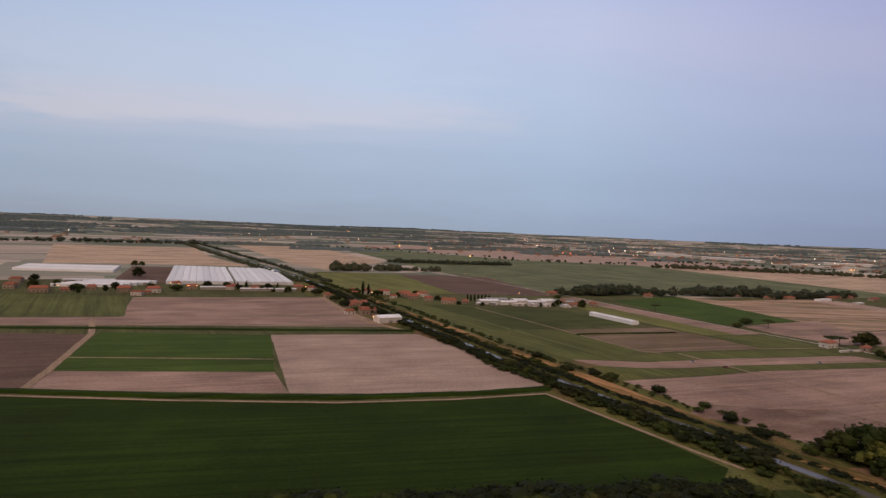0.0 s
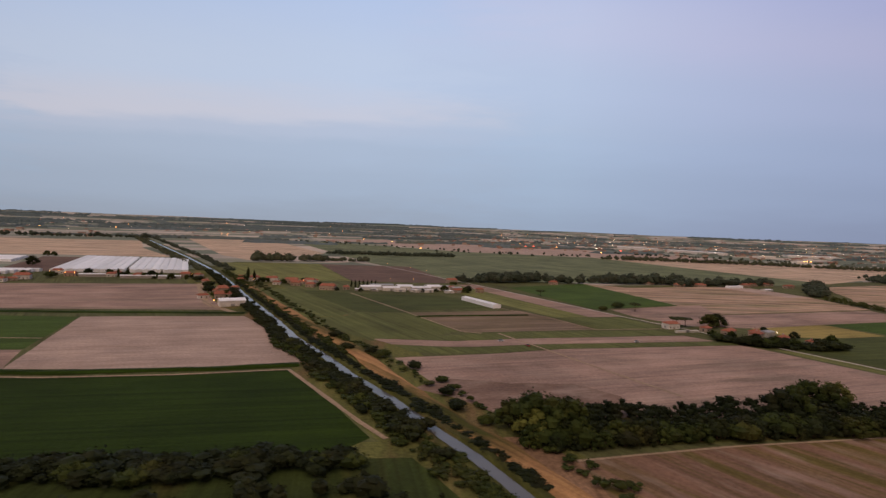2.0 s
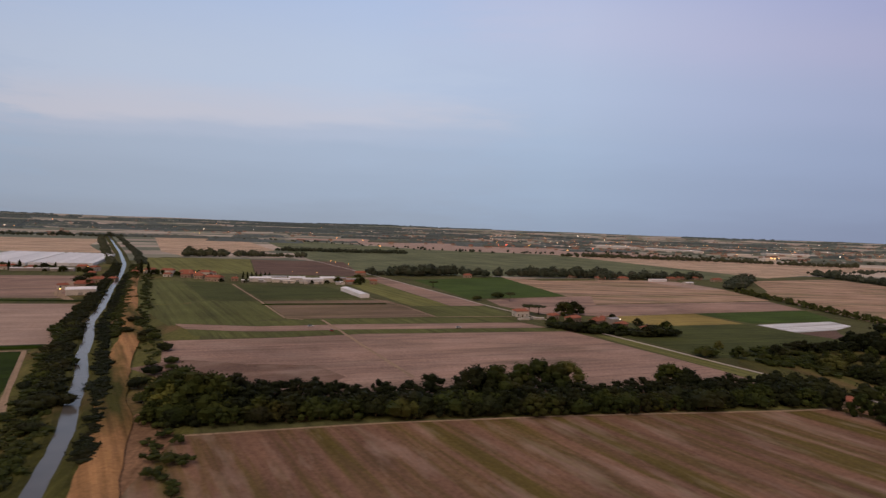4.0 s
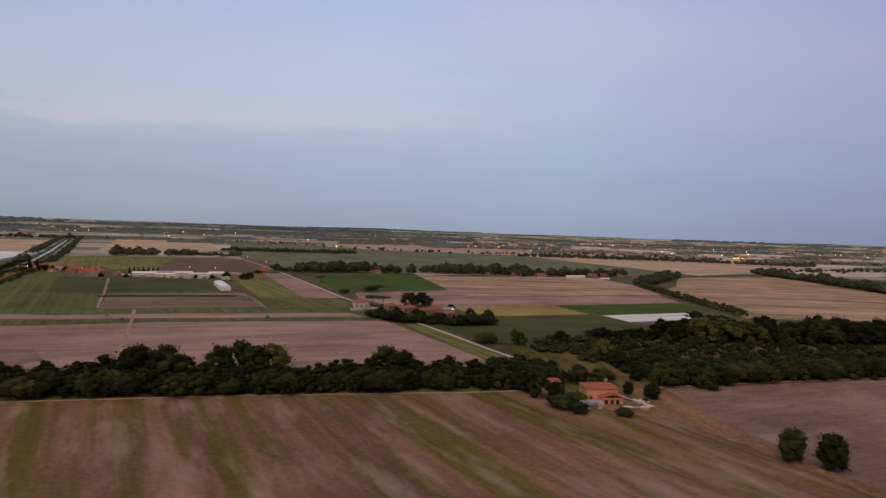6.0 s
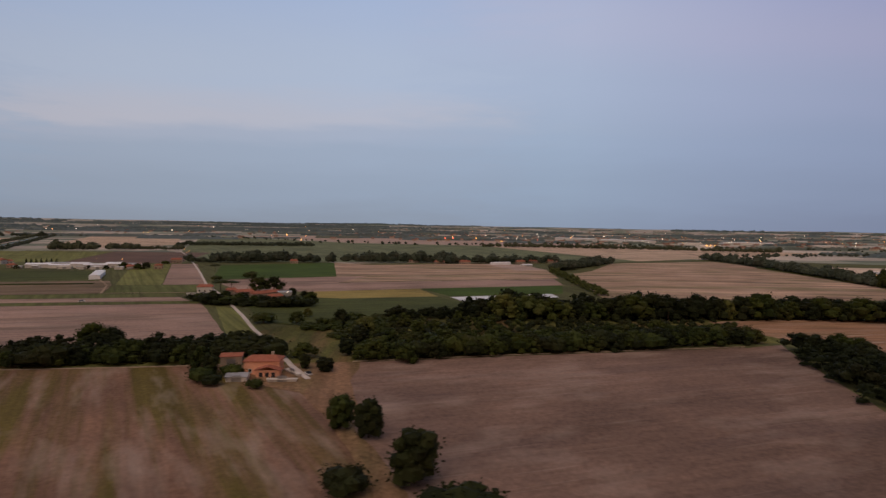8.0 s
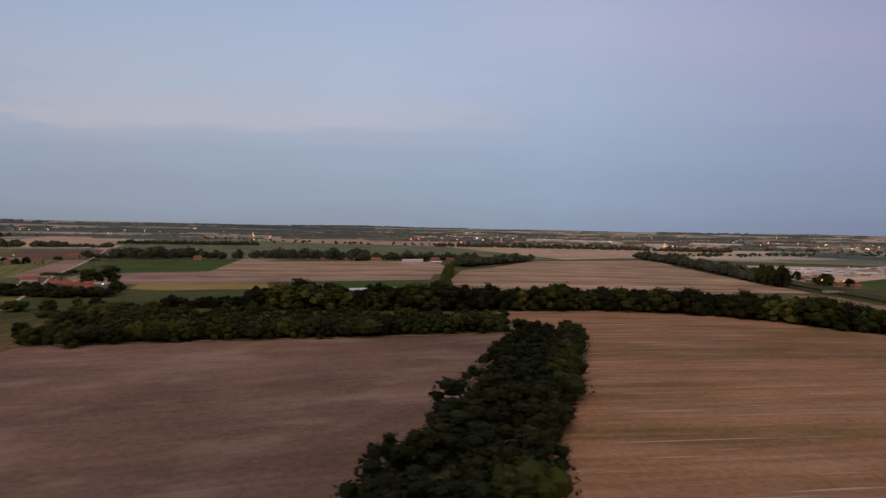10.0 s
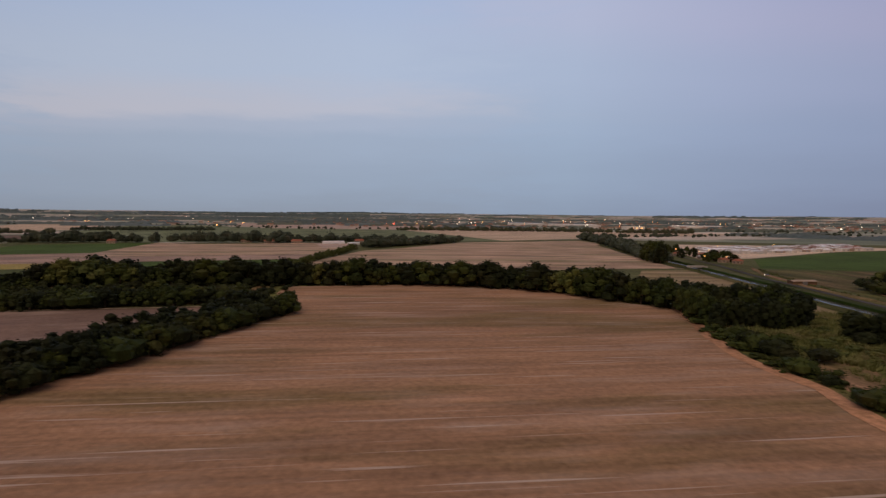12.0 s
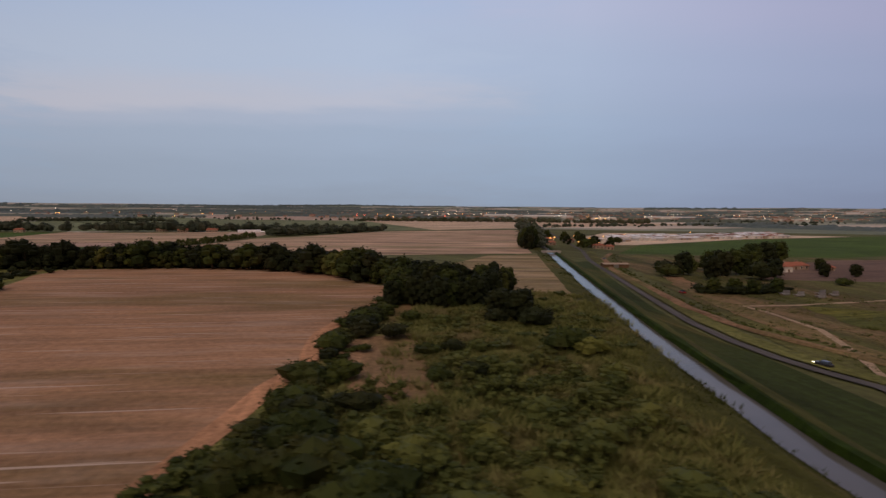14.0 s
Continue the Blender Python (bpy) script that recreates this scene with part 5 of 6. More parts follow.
def shared_part(key, name, make, material, parent, m):
    """A part whose mesh is shared with its like."""
    if key not in WINDOW_CACHE:
        me = bpy.data.meshes.new(name)
        bm = make()
        bmesh.ops.scale(bm, vec=(K, K, K), verts=bm.verts)
        bm.to_mesh(me)
        bm.free()
        me.materials.append(M[material])
        WINDOW_CACHE[key] = me
    ob = new(name, WINDOW_CACHE[key])
    ob.parent = parent
    ob.matrix_basis = m
    return ob


def window_at(parent, x, y, z, turn, w=1.2, h=1.5, fine=False):
    """A window in a wall that faces -y before turning."""
    pane = shared_part(("pane", w, h), "window", lambda: box_bm((-w / 2, -0.05, -h / 2, w / 2, 0.05, h / 2)), "glass", parent, at(x, y, z, turn))
    if fine:
        shared_part(("frame", w, h), "frame", lambda: box_bm((-w / 2 - 0.12, -0.12, -h / 2 - 0.12, -w / 2, 0.04, h / 2 + 0.12), (w / 2, -0.12, -h / 2 - 0.12, w / 2 + 0.12, 0.04, h / 2 + 0.12), (-w / 2, -0.12, h / 2, w / 2, 0.04, h / 2 + 0.12), (-w / 2, -0.2, -h / 2 - 0.12, w / 2, 0.04, -h / 2)), "plaster_white", pane, Matrix())
    return pane


def house(x, y, turn, w, d, h, label, roof="tiles", wall="plaster", hip=2.0, rise=None, group="", fine=False, category="house", chimney=True):
    top = new("house" if category == "house" else category.replace(" ", "_"))
    top.matrix_basis = at(x, y, 0, turn)
    rise = rise if rise is not None else d * 0.2
    part("wall", wall_bm(w, d, h, rise, hip == 0), wall, top)
    cover = part("roof", prism_bm(w, d, h, rise, 0.5, hip), roof, top)
    if chimney:
        part("chimney", box_bm((w * 0.2, 0.3, h, w * 0.2 + 0.9, 1.2, h + rise + 1.0), (w * 0.2 - 0.1, 0.2, h + rise + 1.0, w * 0.2 + 1.0, 1.3, h + rise + 1.2)), "plaster", cover)
    storeys = max(1, int(h // 2.9))
    for s in range(storeys):
        z = 1.7 + 2.9 * s
        if z + 0.8 > h:
            break
        n = max(1, int(w // 3.6))
        for i in range(n):
            if s == 0 and i == n // 2:
                continue
            window_at(top, -w / 2 + w * (i + 0.5) / n, -d / 2 - 0.03, z, 0, fine=fine)
        window_at(top, w / 2 + 0.03, 0, z, 90, fine=fine)
        window_at(top, -w / 2 - 0.03, 0, z, -90, fine=fine)
    n = max(1, int(w // 3.6))
    shared_part(("door", 1), "door", lambda: box_bm((-0.6, -0.06, 0, 0.6, 0.06, 2.3)), "wood", top, at(-w / 2 + w * (n // 2 + 0.5) / n, -d / 2 - 0.03, 0))
    return tagged(top, label, category, group)


def arch(q):
    """Height of a greenhouse section at q across: upright sides and a shallow vault."""
    return 0.0 if q in (0.0, 1.0) else 0.84 + 0.16 * math.sin(math.pi * min(1.0, max(0.0, (q - 0.1) / 0.8)))


def span(q):
    return math.copysign(1.0, 0.5 - q) if q < 0.09 or q > 0.91 else 1 - 2 * (q - 0.1) / 0.8


def tunnel(x, y, turn, length, width, tall, group, ends=True):
    """A plastic tunnel greenhouse: barrel cover with hoops under it, and end walls. It runs along its own x."""
    top = new("greenhouse")
    top.matrix_basis = at(x, y, 0, turn)
    bm, seg, bays = bmesh.new(), 10, max(2, int(length / 12))
    rows = []
    for i in range(bays * 2 + 1):
        sag = 0.0 if i % 2 == 0 else 0.12
        xx = length * i / (bays * 2)
        rows.append([bm.verts.new((xx, -span(j / seg) * width / 2, arch(j / seg) * (tall - sag))) for j in range(seg + 1)])
    for a, b in zip(rows, rows[1:]):
        for j in range(seg):
            bm.faces.new((a[j], b[j], b[j + 1], a[j + 1]))
    part("cover", bm, "film", top, "white plastic film stretched over hoops")
    for e in (0.02, length - 0.02):
        bm = bmesh.new()
        bm.faces.new([bm.verts.new((e, -span(j / seg) * width / 2 * 0.99, arch(j / seg) * tall * 0.98)) for j in range(seg + 1)])
        part("end_wall", bm, "film", top)
    return tagged(top, "long white plastic tunnel greenhouse", "greenhouse", group)


def shed(x, y, turn, w, d, h, label="low shed with a pale sheet roof", roof="tin", wall="concrete", group="", rise=None):
    top = new("shed")
    top.matrix_basis = at(x, y, 0, turn)
    rise = 0.1 * d if rise is None else rise
    part("wall", wall_bm(w, d, h, rise, True), wall, top)
    part("roof", prism_bm(w, d, h, rise, 0.4, 0.0), roof, top)
    shared_part(("gate", 1), "gate", lambda: box_bm((-1.8, -0.08, 0, 1.8, 0.08, 2.6)), "steel", top, at(0, -d / 2 - 0.03, 0))
    return tagged(top, label, "shed", group)


def street_lamp(x, y, tall=8.0, light="lamp_warm", size=0.4, group="street lamps", turn=0.0):
    top = new("street_lamp")
    top.matrix_basis = at(x, y, max(0.0, ground_height(x, y) - 0.5), turn)

    def pole():
        bm = bmesh.new()
        bmesh.ops.create_cone(bm, segments=8, radius1=0.14, radius2=0.08, depth=tall, matrix=Matrix.Translation((0, 0, tall / 2)))
        return bm

    def bulb():
        bm = bmesh.new()
        bmesh.ops.create_uvsphere(bm, u_segments=10, v_segments=6, radius=size, matrix=Matrix.Translation((0, -1.3, tall - 0.1)) @ Matrix.Diagonal((1.3, 1.0, 0.6, 1)))
        return bm

    shared_part(("pole", tall), "pole", pole, "steel", top, Matrix())
    shared_part(("arm", tall), "arm", lambda: box_bm((-0.06, -1.4, tall - 0.1, 0.06, 0.05, tall + 0.05)), "steel", top, Matrix())
    shared_part(("bulb", tall, light, size), "bulb", bulb, light, top, Matrix())
    return tagged(top, {"lamp_warm": "lit orange street lamp on a steel pole", "lamp_white": "lit white lamp on a steel pole", "lamp_red": "lit red warning lamp on a steel pole"}[light], "street lamp", group)


def car(x, y, turn, paint="car_white", lit=False):
    top = new("car")
    top.matrix_basis = at(x, y, 0.15, turn)
    bm = box_bm((-2.1, -0.85, 0.35, 2.1, 0.85, 0.95))
    bmesh.ops.bevel(bm, geom=bm.edges[:], offset=0.15, segments=2, affect="EDGES")
    body = part("body", bm, paint, top)
    bm = bmesh.new()
    lowc, high = [(-1.7, -0.8), (1.1, -0.8), (1.1, 0.8), (-1.7, 0.8)], [(-1.3, -0.65), (0.4, -0.65), (0.4, 0.65), (-1.3, 0.65)]
    a, b = [bm.verts.new((*p, 0.93)) for p in lowc], [bm.verts.new((*p, 1.5)) for p in high]
    for i in range(4):
        bm.faces.new((a[i], a[(i + 1) % 4], b[(i + 1) % 4], b[i]))
    bm.faces.new(b)
    part("cabin", bm, "glass", body)
    for wx in (-1.3, 1.3):
        for wy in (-0.82, 0.82):
            def wheel():
                bmw = bmesh.new()
                bmesh.ops.create_cone(bmw, segments=12, radius1=0.34, radius2=0.34, depth=0.22, cap_ends=True, matrix=pose(0, 0, 0, 90))
                return bmw
            shared_part("wheel", "wheel", wheel, "black", top, at(wx, wy, 0.34))
    for wy in (-0.6, 0.6):
        shared_part(("headlight", lit), "headlight", lambda: box_bm((-0.05, -0.22, -0.12, 0.08, 0.22, 0.12)), "lamp_white" if lit else "plaster_white", top, at(2.1, wy, 0.7))
    return tagged(top, {"car_white": "white", "car_red": "red", "car_dark": "dark"}[paint] + " car on the road" + (" with its headlights on" if lit else ""), "car", "cars")


# roadside house with its yard
farmhouse = house(509, 217.2, 0, 13.4, 8.2, 5.6, "orange two-storey farmhouse with a hipped brown tile roof and porch", "tiles", "plaster_orange", 2.8, 1.4, fine=True)
porch = part("porch", box_bm((-1.5, -7.6, -0.2, 7.6, -4.1, 2.5), (-1.5, -7.9, 2.5, 7.9, -7.6, 2.9)), "plaster_orange", farmhouse)
porch_roof = bmesh.new()
for ring in (0.0, 0.2):
    for px, py, pz in ((-2.0, -8.2, 2.7), (3.2, -8.2, 4.3), (8.2, -8.2, 2.7), (8.2, -4.0, 2.7), (3.2, -4.0, 4.3), (-2.0, -4.0, 2.7)):
        porch_roof.verts.new((px, py, pz + ring))
porch_roof.verts.ensure_lookup_table()
for face in ((0, 1, 4, 5), (1, 2, 3, 4), (6, 11, 10, 7), (7, 10, 9, 8), (0, 6, 7, 1), (1, 7, 8, 2), (2, 8, 9, 3), (5, 11, 6, 0)):
    porch_roof.faces.new([porch_roof.verts[q] for q in face])
part("porch_roof", porch_roof, "tiles", porch, "small gabled clay tile roof")
for wx in (0.6, 2.9, 5.2):
    window_at(farmhouse, wx, -7.64, 1.2, 0, 1.4, 1.7)
shed(502, 206.5, 4, 7.5, 6.0, 2.0, "low outbuilding with a grey sheet roof", "tin", "plaster_white")
shed(519, 203.5, 2, 10.5, 1.0, 1.3, "long low white garden wall with a pale coping", "plaster_white", "plaster_white", rise=0.1)
shed(521, 214, -50, 10, 1.0, 1.3, "long low white garden wall with a pale coping", "plaster_white", "plaster_white", rise=0.1)
shed(492, 232, 8, 8.4, 6.7, 3.6, "low outbuilding with a clay tile roof", "tiles", "plaster")
car(527, 213, 120)

# farm on the lane
house(393, 475, 14, 12.5, 9.0, 5.0, "pale pink farm building with a low tile roof", "tiles", "plaster_white", 2.0, 1.6, fine=True)
shed(398, 456, 14, 24, 2.4, 1.5, "long low white wall along the yard", "plaster_white", "plaster_white", rise=0.1)
for x, y, w, d, h in ((433, 450, 17.9, 10.1, 5.1), (449, 436, 16.8, 10.0, 5.6), (464, 424, 14.6, 8.9, 5.0), (480, 412, 10.5, 7.8, 4.4), (419, 462, 10.5, 9.0, 4.9), (456, 448, 14, 9, 5.4)):
    house(x, y, 20 + w, w * 0.75, d * 0.8, h * 0.8, "old farmhouse with a reddish clay tile roof", "tiles", "plaster", 1.5, group="farm buildings")
shed(466, 446, 22, 10.5, 7.8, 4.4, "barn with a pale sheet roof")
street_lamp(470, 440, 5, "lamp_white", 0.45)

# western village
for x, y, w, d, h, t in ((-440, 682, 27.3, 15.5, 7.7, 20), (-355, 709, 21.0, 15.3, 7.7, 18), (-321, 713, 23.1, 16.5, 7.6, 18), (-490, 708, 16.8, 14.3, 7.8, 10), (-321, 783, 16.8, 12.7, 7.6, 30), (-292, 761, 18.9, 12.6, 6.3, 18), (-155, 791, 18.9, 13.6, 7.4, 20), (-135, 783, 14.7, 12.3, 7.4, -20), (-103, 717, 12.6, 11.0, 6.1, 25), (-43, 592, 23.1, 17.1, 7.5, 20), (-400, 719, 14.7, 12.8, 6.4, 20), (-243, 767, 14.7, 11.3, 6.3, 15), (-524, 769, 18.9, 14.3, 7.8, 10), (-580, 748, 18.9, 14.4, 7.9, 10)):
    house(x, y, t, w * 0.72, d * 0.78, h * 0.72, "village house with an orange red tile roof", "tiles", "plaster_white" if int(x) % 3 == 0 else "plaster", 2.0, group="village houses")
shed(-20, 545, 24, 24, 17.1, 5.5, "white sheet-roofed barn beside the canal", "film", "plaster_white")
for x, y, w in ((-448, 802, 63.0), (-387, 783, 52.5), (-262, 762, 35.7), (-205, 760, 42.0), (-167, 766, 27.3)):
    shed(x, y, 17, w, 9, 3.6, "long low shed with a white roof", "film", "concrete", "village sheds")
for x, y, h, kind in ((-475, 726, 11.7, "round"), (-457, 743, 10.3, "round"), (-413, 710, 10.3, "bush"), (-376, 729, 11.5, "round"), (-336, 737, 10.2, "round"), (-302, 736, 10.1, "bush"), (-274, 770, 12.6, "round"), (-251, 778, 11.3, "round"), (-230, 758, 12.5, "cypress"), (-220, 764, 13.7, "cypress"), (-192, 768, 12.4, "round"), (-180, 772, 11.2, "cypress"), (-162, 758, 9.9, "round"), (-120, 738, 9.8, "bush"), (-89, 686, 8.6, "bush"), (-72, 636, 9.8, "bush"), (-39, 592, 11.0, "round"), (-25, 572, 9.7, "round"), (-537, 732, 11.8, "round"), (-517, 794, 11.7, "round"), (-427, 899, 18.0, "round"), (-528, 1102, 12.0, "round"), (-515, 1102, 10.5, "round")):
    tree(kind, x, y, h, "trees of the western village", 1.2)
for i in range(17):
    gap = 4 if i > 8 else 0
    tunnel(-340 + 9.9 * i + gap, 806 + 2.6 * i, 110, 292 - 2.4 * i, 9.7, 5.2, "western greenhouses")
for i in range(9):
    tunnel(-640 - 4.0 * i, 935 + 10.5 * i, 7, 150, 10.0, 4.6, "far western greenhouses")
for i in range(6):
    tunnel(-462 + 4.0 * i, 742 + 10.5 * i, 10, 84 , 10.0, 4.6, "near western greenhouses")
for x, y in ((-432, 706), (-321, 766), (-310, 767), (-292, 750), (-282, 753), (-142, 780), (-34, 537)):
    street_lamp(x, y, 6, "lamp_warm", 0.5)

# eastern village, depot and its greenhouse
for x, y, w, d, h, t in ((-55, 769, 18.9, 13.4, 7.3, 10), (-31, 768, 21.0, 13.3, 7.3, 5), (-2, 758, 23.1, 13.3, 7.2, 0), (22, 759, 18.9, 13.2, 7.2, -5), (30, 716, 14.7, 12.0, 6.0, -10), (55, 694, 25.2, 14.4, 7.2, -8), (-17, 733, 12.6, 9.7, 4.8, 0), (9, 728, 16.8, 10.8, 6.0, 0), (-76, 781, 12.6, 11.0, 6.1, 10), (77, 703, 10.5, 9.5, 4.8, 10)):
    house(x, y, t, w * 0.75, d * 0.8, h * 0.75, "village house with an orange red tile roof", "tiles", "plaster" if int(w) % 3 else "plaster_white", 2.0, group="eastern village houses")
for x, y, w, d, h, roof in ((108, 706, 26, 14, 4.6, "film"), (134, 704, 22, 12, 4.0, "film"), (152, 716, 20, 16, 5.2, "film"), (173, 712, 26, 13, 4.4, "film"), (190, 722, 18, 16, 5.4, "film"), (122, 724, 30, 12, 4.8, "tin"), (146, 694, 14, 7, 3.0, "plaster_white"), (165, 696, 12, 6, 2.8, "tin")):
    shed(x, y, 14, w, d, h, "low depot hall with a white sheet roof" if roof == "film" else "low depot hall with a grey sheet roof", roof, "plaster_white", "depot halls")
shed(207, 732, 16, 14.7, 9.3, 4.7, "small depot hall with a grey sheet roof", "tin", "plaster", "depot halls")
shed(221, 719, 16, 12.6, 9.3, 4.7, "small depot hall with a grey sheet roof", "tin", "plaster", "depot halls")
for i in range(7):
    tree("cypress", 82 + 5.2 * i, 721 + 1.6 * i, 10.0, "cypresses beside the depot", 1.0)
for x, y, h in ((-43, 751, 8.5), (-12, 749, 7.3), (42, 719, 8.4), (67, 683, 6.0), (-69, 766, 9.8), (205, 714, 9.3), (231, 697, 9.3), (236, 708, 10.4), (97, 682, 5.9), (175, 692, 5.9), (193, 697, 5.8)):
    tree("round", x, y, h, "trees of the eastern village", 1.2)
tunnel(249, 570, 114, 66, 10, 4.8, "depot greenhouse")
for x, y in ((124, 1109), (168, 1006), (132, 788), (167, 788), (-45, 729), (17, 736), (154, 1055), (195, 967)):
    street_lamp(x, y, 7, "lamp_warm", 0.45)
car(220, 401, 20)
car(330, 408, 15)
car(237, 386, 110, "car_red")
house(226, 822, 20, 14.7, 10.4, 5.2, "small house with a clay tile roof among trees", "tiles", "plaster", 1.5)

# loose clutter of sheds, tanks and small houses round the depot and the villages
clutter = np.random.default_rng(31)
for x0, y0, x1, y1, count, kind in ((88, 688, 226, 697, 14, "depot"), (-81, 748, 38, 774, 12, "village"), (-551, 680, -294, 708, 10, "village"), (-275, 743, -105, 785, 10, "village"), (-82, 577, -22, 679, 6, "village"), (203, 700, 267, 796, 6, "village")):
    for _ in range(count):
        q, o = clutter.uniform(), clutter.uniform()
        x, y = x0 + (x1 - x0) * q, y0 + (y1 - y0) * (0.7 * q * (kind == "depot") + 0.3 * o if kind == "depot" else o)
        if kind == "depot":
            shed(x, y, 16 + 90 * clutter.integers(2), clutter.uniform(4, 11), clutter.uniform(3, 6), clutter.uniform(1.8, 3.6), "small white shed in the depot yard", ("film", "tin", "plaster_white")[clutter.integers(3)], ("plaster_white", "concrete")[clutter.integers(2)], "depot yard sheds of the village", 0.4)
        elif clutter.uniform() < 0.45:
            house(x, y, clutter.uniform(-10, 40), clutter.uniform(8, 13), clutter.uniform(6, 8), clutter.uniform(3, 5), "small village house with a clay tile roof", "tiles", ("plaster", "plaster", "plaster_white")[clutter.integers(3)], 1.5, group="small village houses")
        else:
            tree(("round", "bush", "dense")[clutter.integers(3)], x, y, clutter.uniform(5, 9), "garden trees of the villages", 1.2)

# farms in the far tree row
for x, y, w, t in ((392, 841, 12.6, 15), (576, 892, 18.9, 20), (660, 876, 18.9, 15), (705, 922, 23.1, 22), (757, 900, 16.8, 10), (785, 920, 21.0, 22), (820, 930, 23.1, 18), (618, 869, 16.8, 16), (842, 904, 21.0, 20)):
    house(x, y + 5, t, w * 0.9, 10, 4.2, "far farmhouse with a clay tile roof", "tiles", "plaster", 2.0, group="far farmhouses")
tunnel(703, 871, 22, 34, 9, 4.5, "white tunnel among farmhouses")
shed(754, 844, 20, 16.8, 9.7, 2.6, "low white shed beside a field", "film", "plaster_white")

# eastern farm, canal bridge and depot yard
house(1227, 346, 4, 19, 9.2, 3.0, "long farmhouse with a reddish tile roof", "tiles", "plaster", 2.0, fine=True)
house(1245, 338, 4, 8.5, 6.2, 2.4, "small barn with a reddish tile roof", "tiles", "plaster", 1.5)
house(1207.6, 329.0, 4, 10.5, 8.2, 4.1, "small pale outbuilding with a tile roof", "tiles", "plaster_white", 1.5)
for x, y in ((1147.1, 232.0), (1154.0, 227.9), (1164.4, 233.1), (1160.6, 236.2), (1143.4, 236.2)):
    shed(x, y, 10, 3.2, 1.8, 0.9, "small pale covered heap beside a track", "tin", "plaster", "covered heaps")
part("deck", box_bm((1088, 464, 1.5, 1104, 470, 2.1), (1088, 464, 2.1, 1104, 464.4, 3.0), (1088, 469.6, 2.1, 1104, 470, 3.0), (1088.5, 464, -0.2, 1090, 470, 1.5), (1102, 464, -0.2, 1103.5, 470, 1.5)), "concrete", tagged(new("canal_bridge"), "low concrete bridge over the canal", "bridge"))
shed(1110, 356, 0, 17, 6.2, 2.5, "long open shelter with a pale roof", "plaster", "wood")
for x, y, w, t, r in ((1164, 539, 12.6, 10, "tiles"), (1169, 523, 10.5, 5, "tiles"), (1166, 582, 14.7, 15, "tin"), (1184, 614, 16.8, 12, "tiles"), (1164, 636, 12.6, 30, "tiles"), (1128, 589, 12.6, 20, "tiles"), (1126, 615, 14.7, 5, "tin"), (1147, 669, 14.7, 15, "tiles"), (1122, 647, 12.6, 15, "tiles")):
    house(x, y, t, w * 0.72, 6.5, 3.4, "small roadside house with a low roof", r, "plaster", 1.5, group="roadside houses")
for x, y, h, kind in ((1098, 545, 19, "round"), (1092, 560, 21, "round"), (1104, 566, 20, "round"), (1086, 532, 15, "round"), (1110, 582, 18, "round"), (1120, 640, 17, "round"), (1128, 660, 16, "round"), (1150, 600, 13, "round"), (1158, 560, 11, "bush"), (1146, 540, 10, "round"), (1170, 610, 14, "round"), (1178, 640, 13, "round"), (1164, 660, 15, "round"), (1200, 600, 11, "round"), (1212, 612, 10, "bush"), (1150, 690, 16, "round"), (1190, 690, 14, "round")):
    tree(kind, x, y, h, "trees at the canal hamlet", 0.85)
yard_rng = np.random.default_rng(12)
for i in range(210):
    q, o = yard_rng.uniform(0.04, 1.0), yard_rng.uniform(0.08, 0.85)
    x, y = 1180 + q * 346 + o * 85, 622 + q * 135 + o * 165
    shed(x, y, 18 + yard_rng.integers(0, 2) * 90, yard_rng.uniform(9, 24), yard_rng.uniform(5, 10), yard_rng.uniform(2.6, 4.5), "depot shed with a pale flat roof", ("film", "film", "film", "tin", "tiles")[yard_rng.integers(5)], ("plaster_white", "plaster_white", "plaster")[yard_rng.integers(3)], "depot yard sheds", 0.4)
for x, y in ((1161, 531), (1182, 621), (1208, 646), (1143, 539), (1129, 583), (1124, 599), (1142, 626), (1134, 615), (1178, 668), (1146, 734), (1270, 732), (1398, 797)):
    street_lamp(x, y, 7, "lamp_warm", 0.5)
car(1073.5, 125.4, 105, "car_dark", lit=True)
car(1098.3, 242.4, 92, "car_red")
car(1123, 411, 92, lit=True)
car(1140.8, 248.7, 10)

# the far town: long pale warehouses, houses and lamps
for x, y, w, d, h, t in ((1470, 2860, 250, 46, 15, -58), (1640, 2586, 290, 46, 14, -58), (1639, 1890, 63.0, 25.2, 9.4, 20), (2268, 2610, 231.0, 63.0, 10.8, -15), (2579, 2215, 168.0, 49.2, 8.2, -10), (1842, 2365, 94.5, 41.1, 9.3, 10), (2376, 2231, 126.0, 48.5, 9.7, -5)):
    shed(x, y, t, w, d, h, "long pale warehouse far across the plain", "film" if w > 200 else "plaster_white", "plaster_white", "far warehouses", 1.5)


def distant_town(count, seed):
    """Far roofs and walls past counting."""
    r = np.random.default_rng(seed)
    bm_wall, bm_roof = [], []
    for _ in range(count):
        d = r.uniform(2300, 7400)
        a = radians(r.uniform(42, 92) if r.uniform() < 0.88 else r.uniform(92, 135))
        x, y = 485 + d * math.cos(a), d * math.sin(a)
        if y < 1900:
            continue
        w, dd, h = r.uniform(8, 26), r.uniform(8, 18), r.uniform(4, 10)
        z = ground_height(x, y) - 1
        bm_wall.append((x - w / 2, y - dd / 2, z, x + w / 2, y + dd / 2, z + h))
        bm_roof.append((x - w / 2 - 1, y - dd / 2 - 1, z + h, x + w / 2 + 1, y + dd / 2 + 1, z + h + 1.5))
    return bm_wall, bm_roof


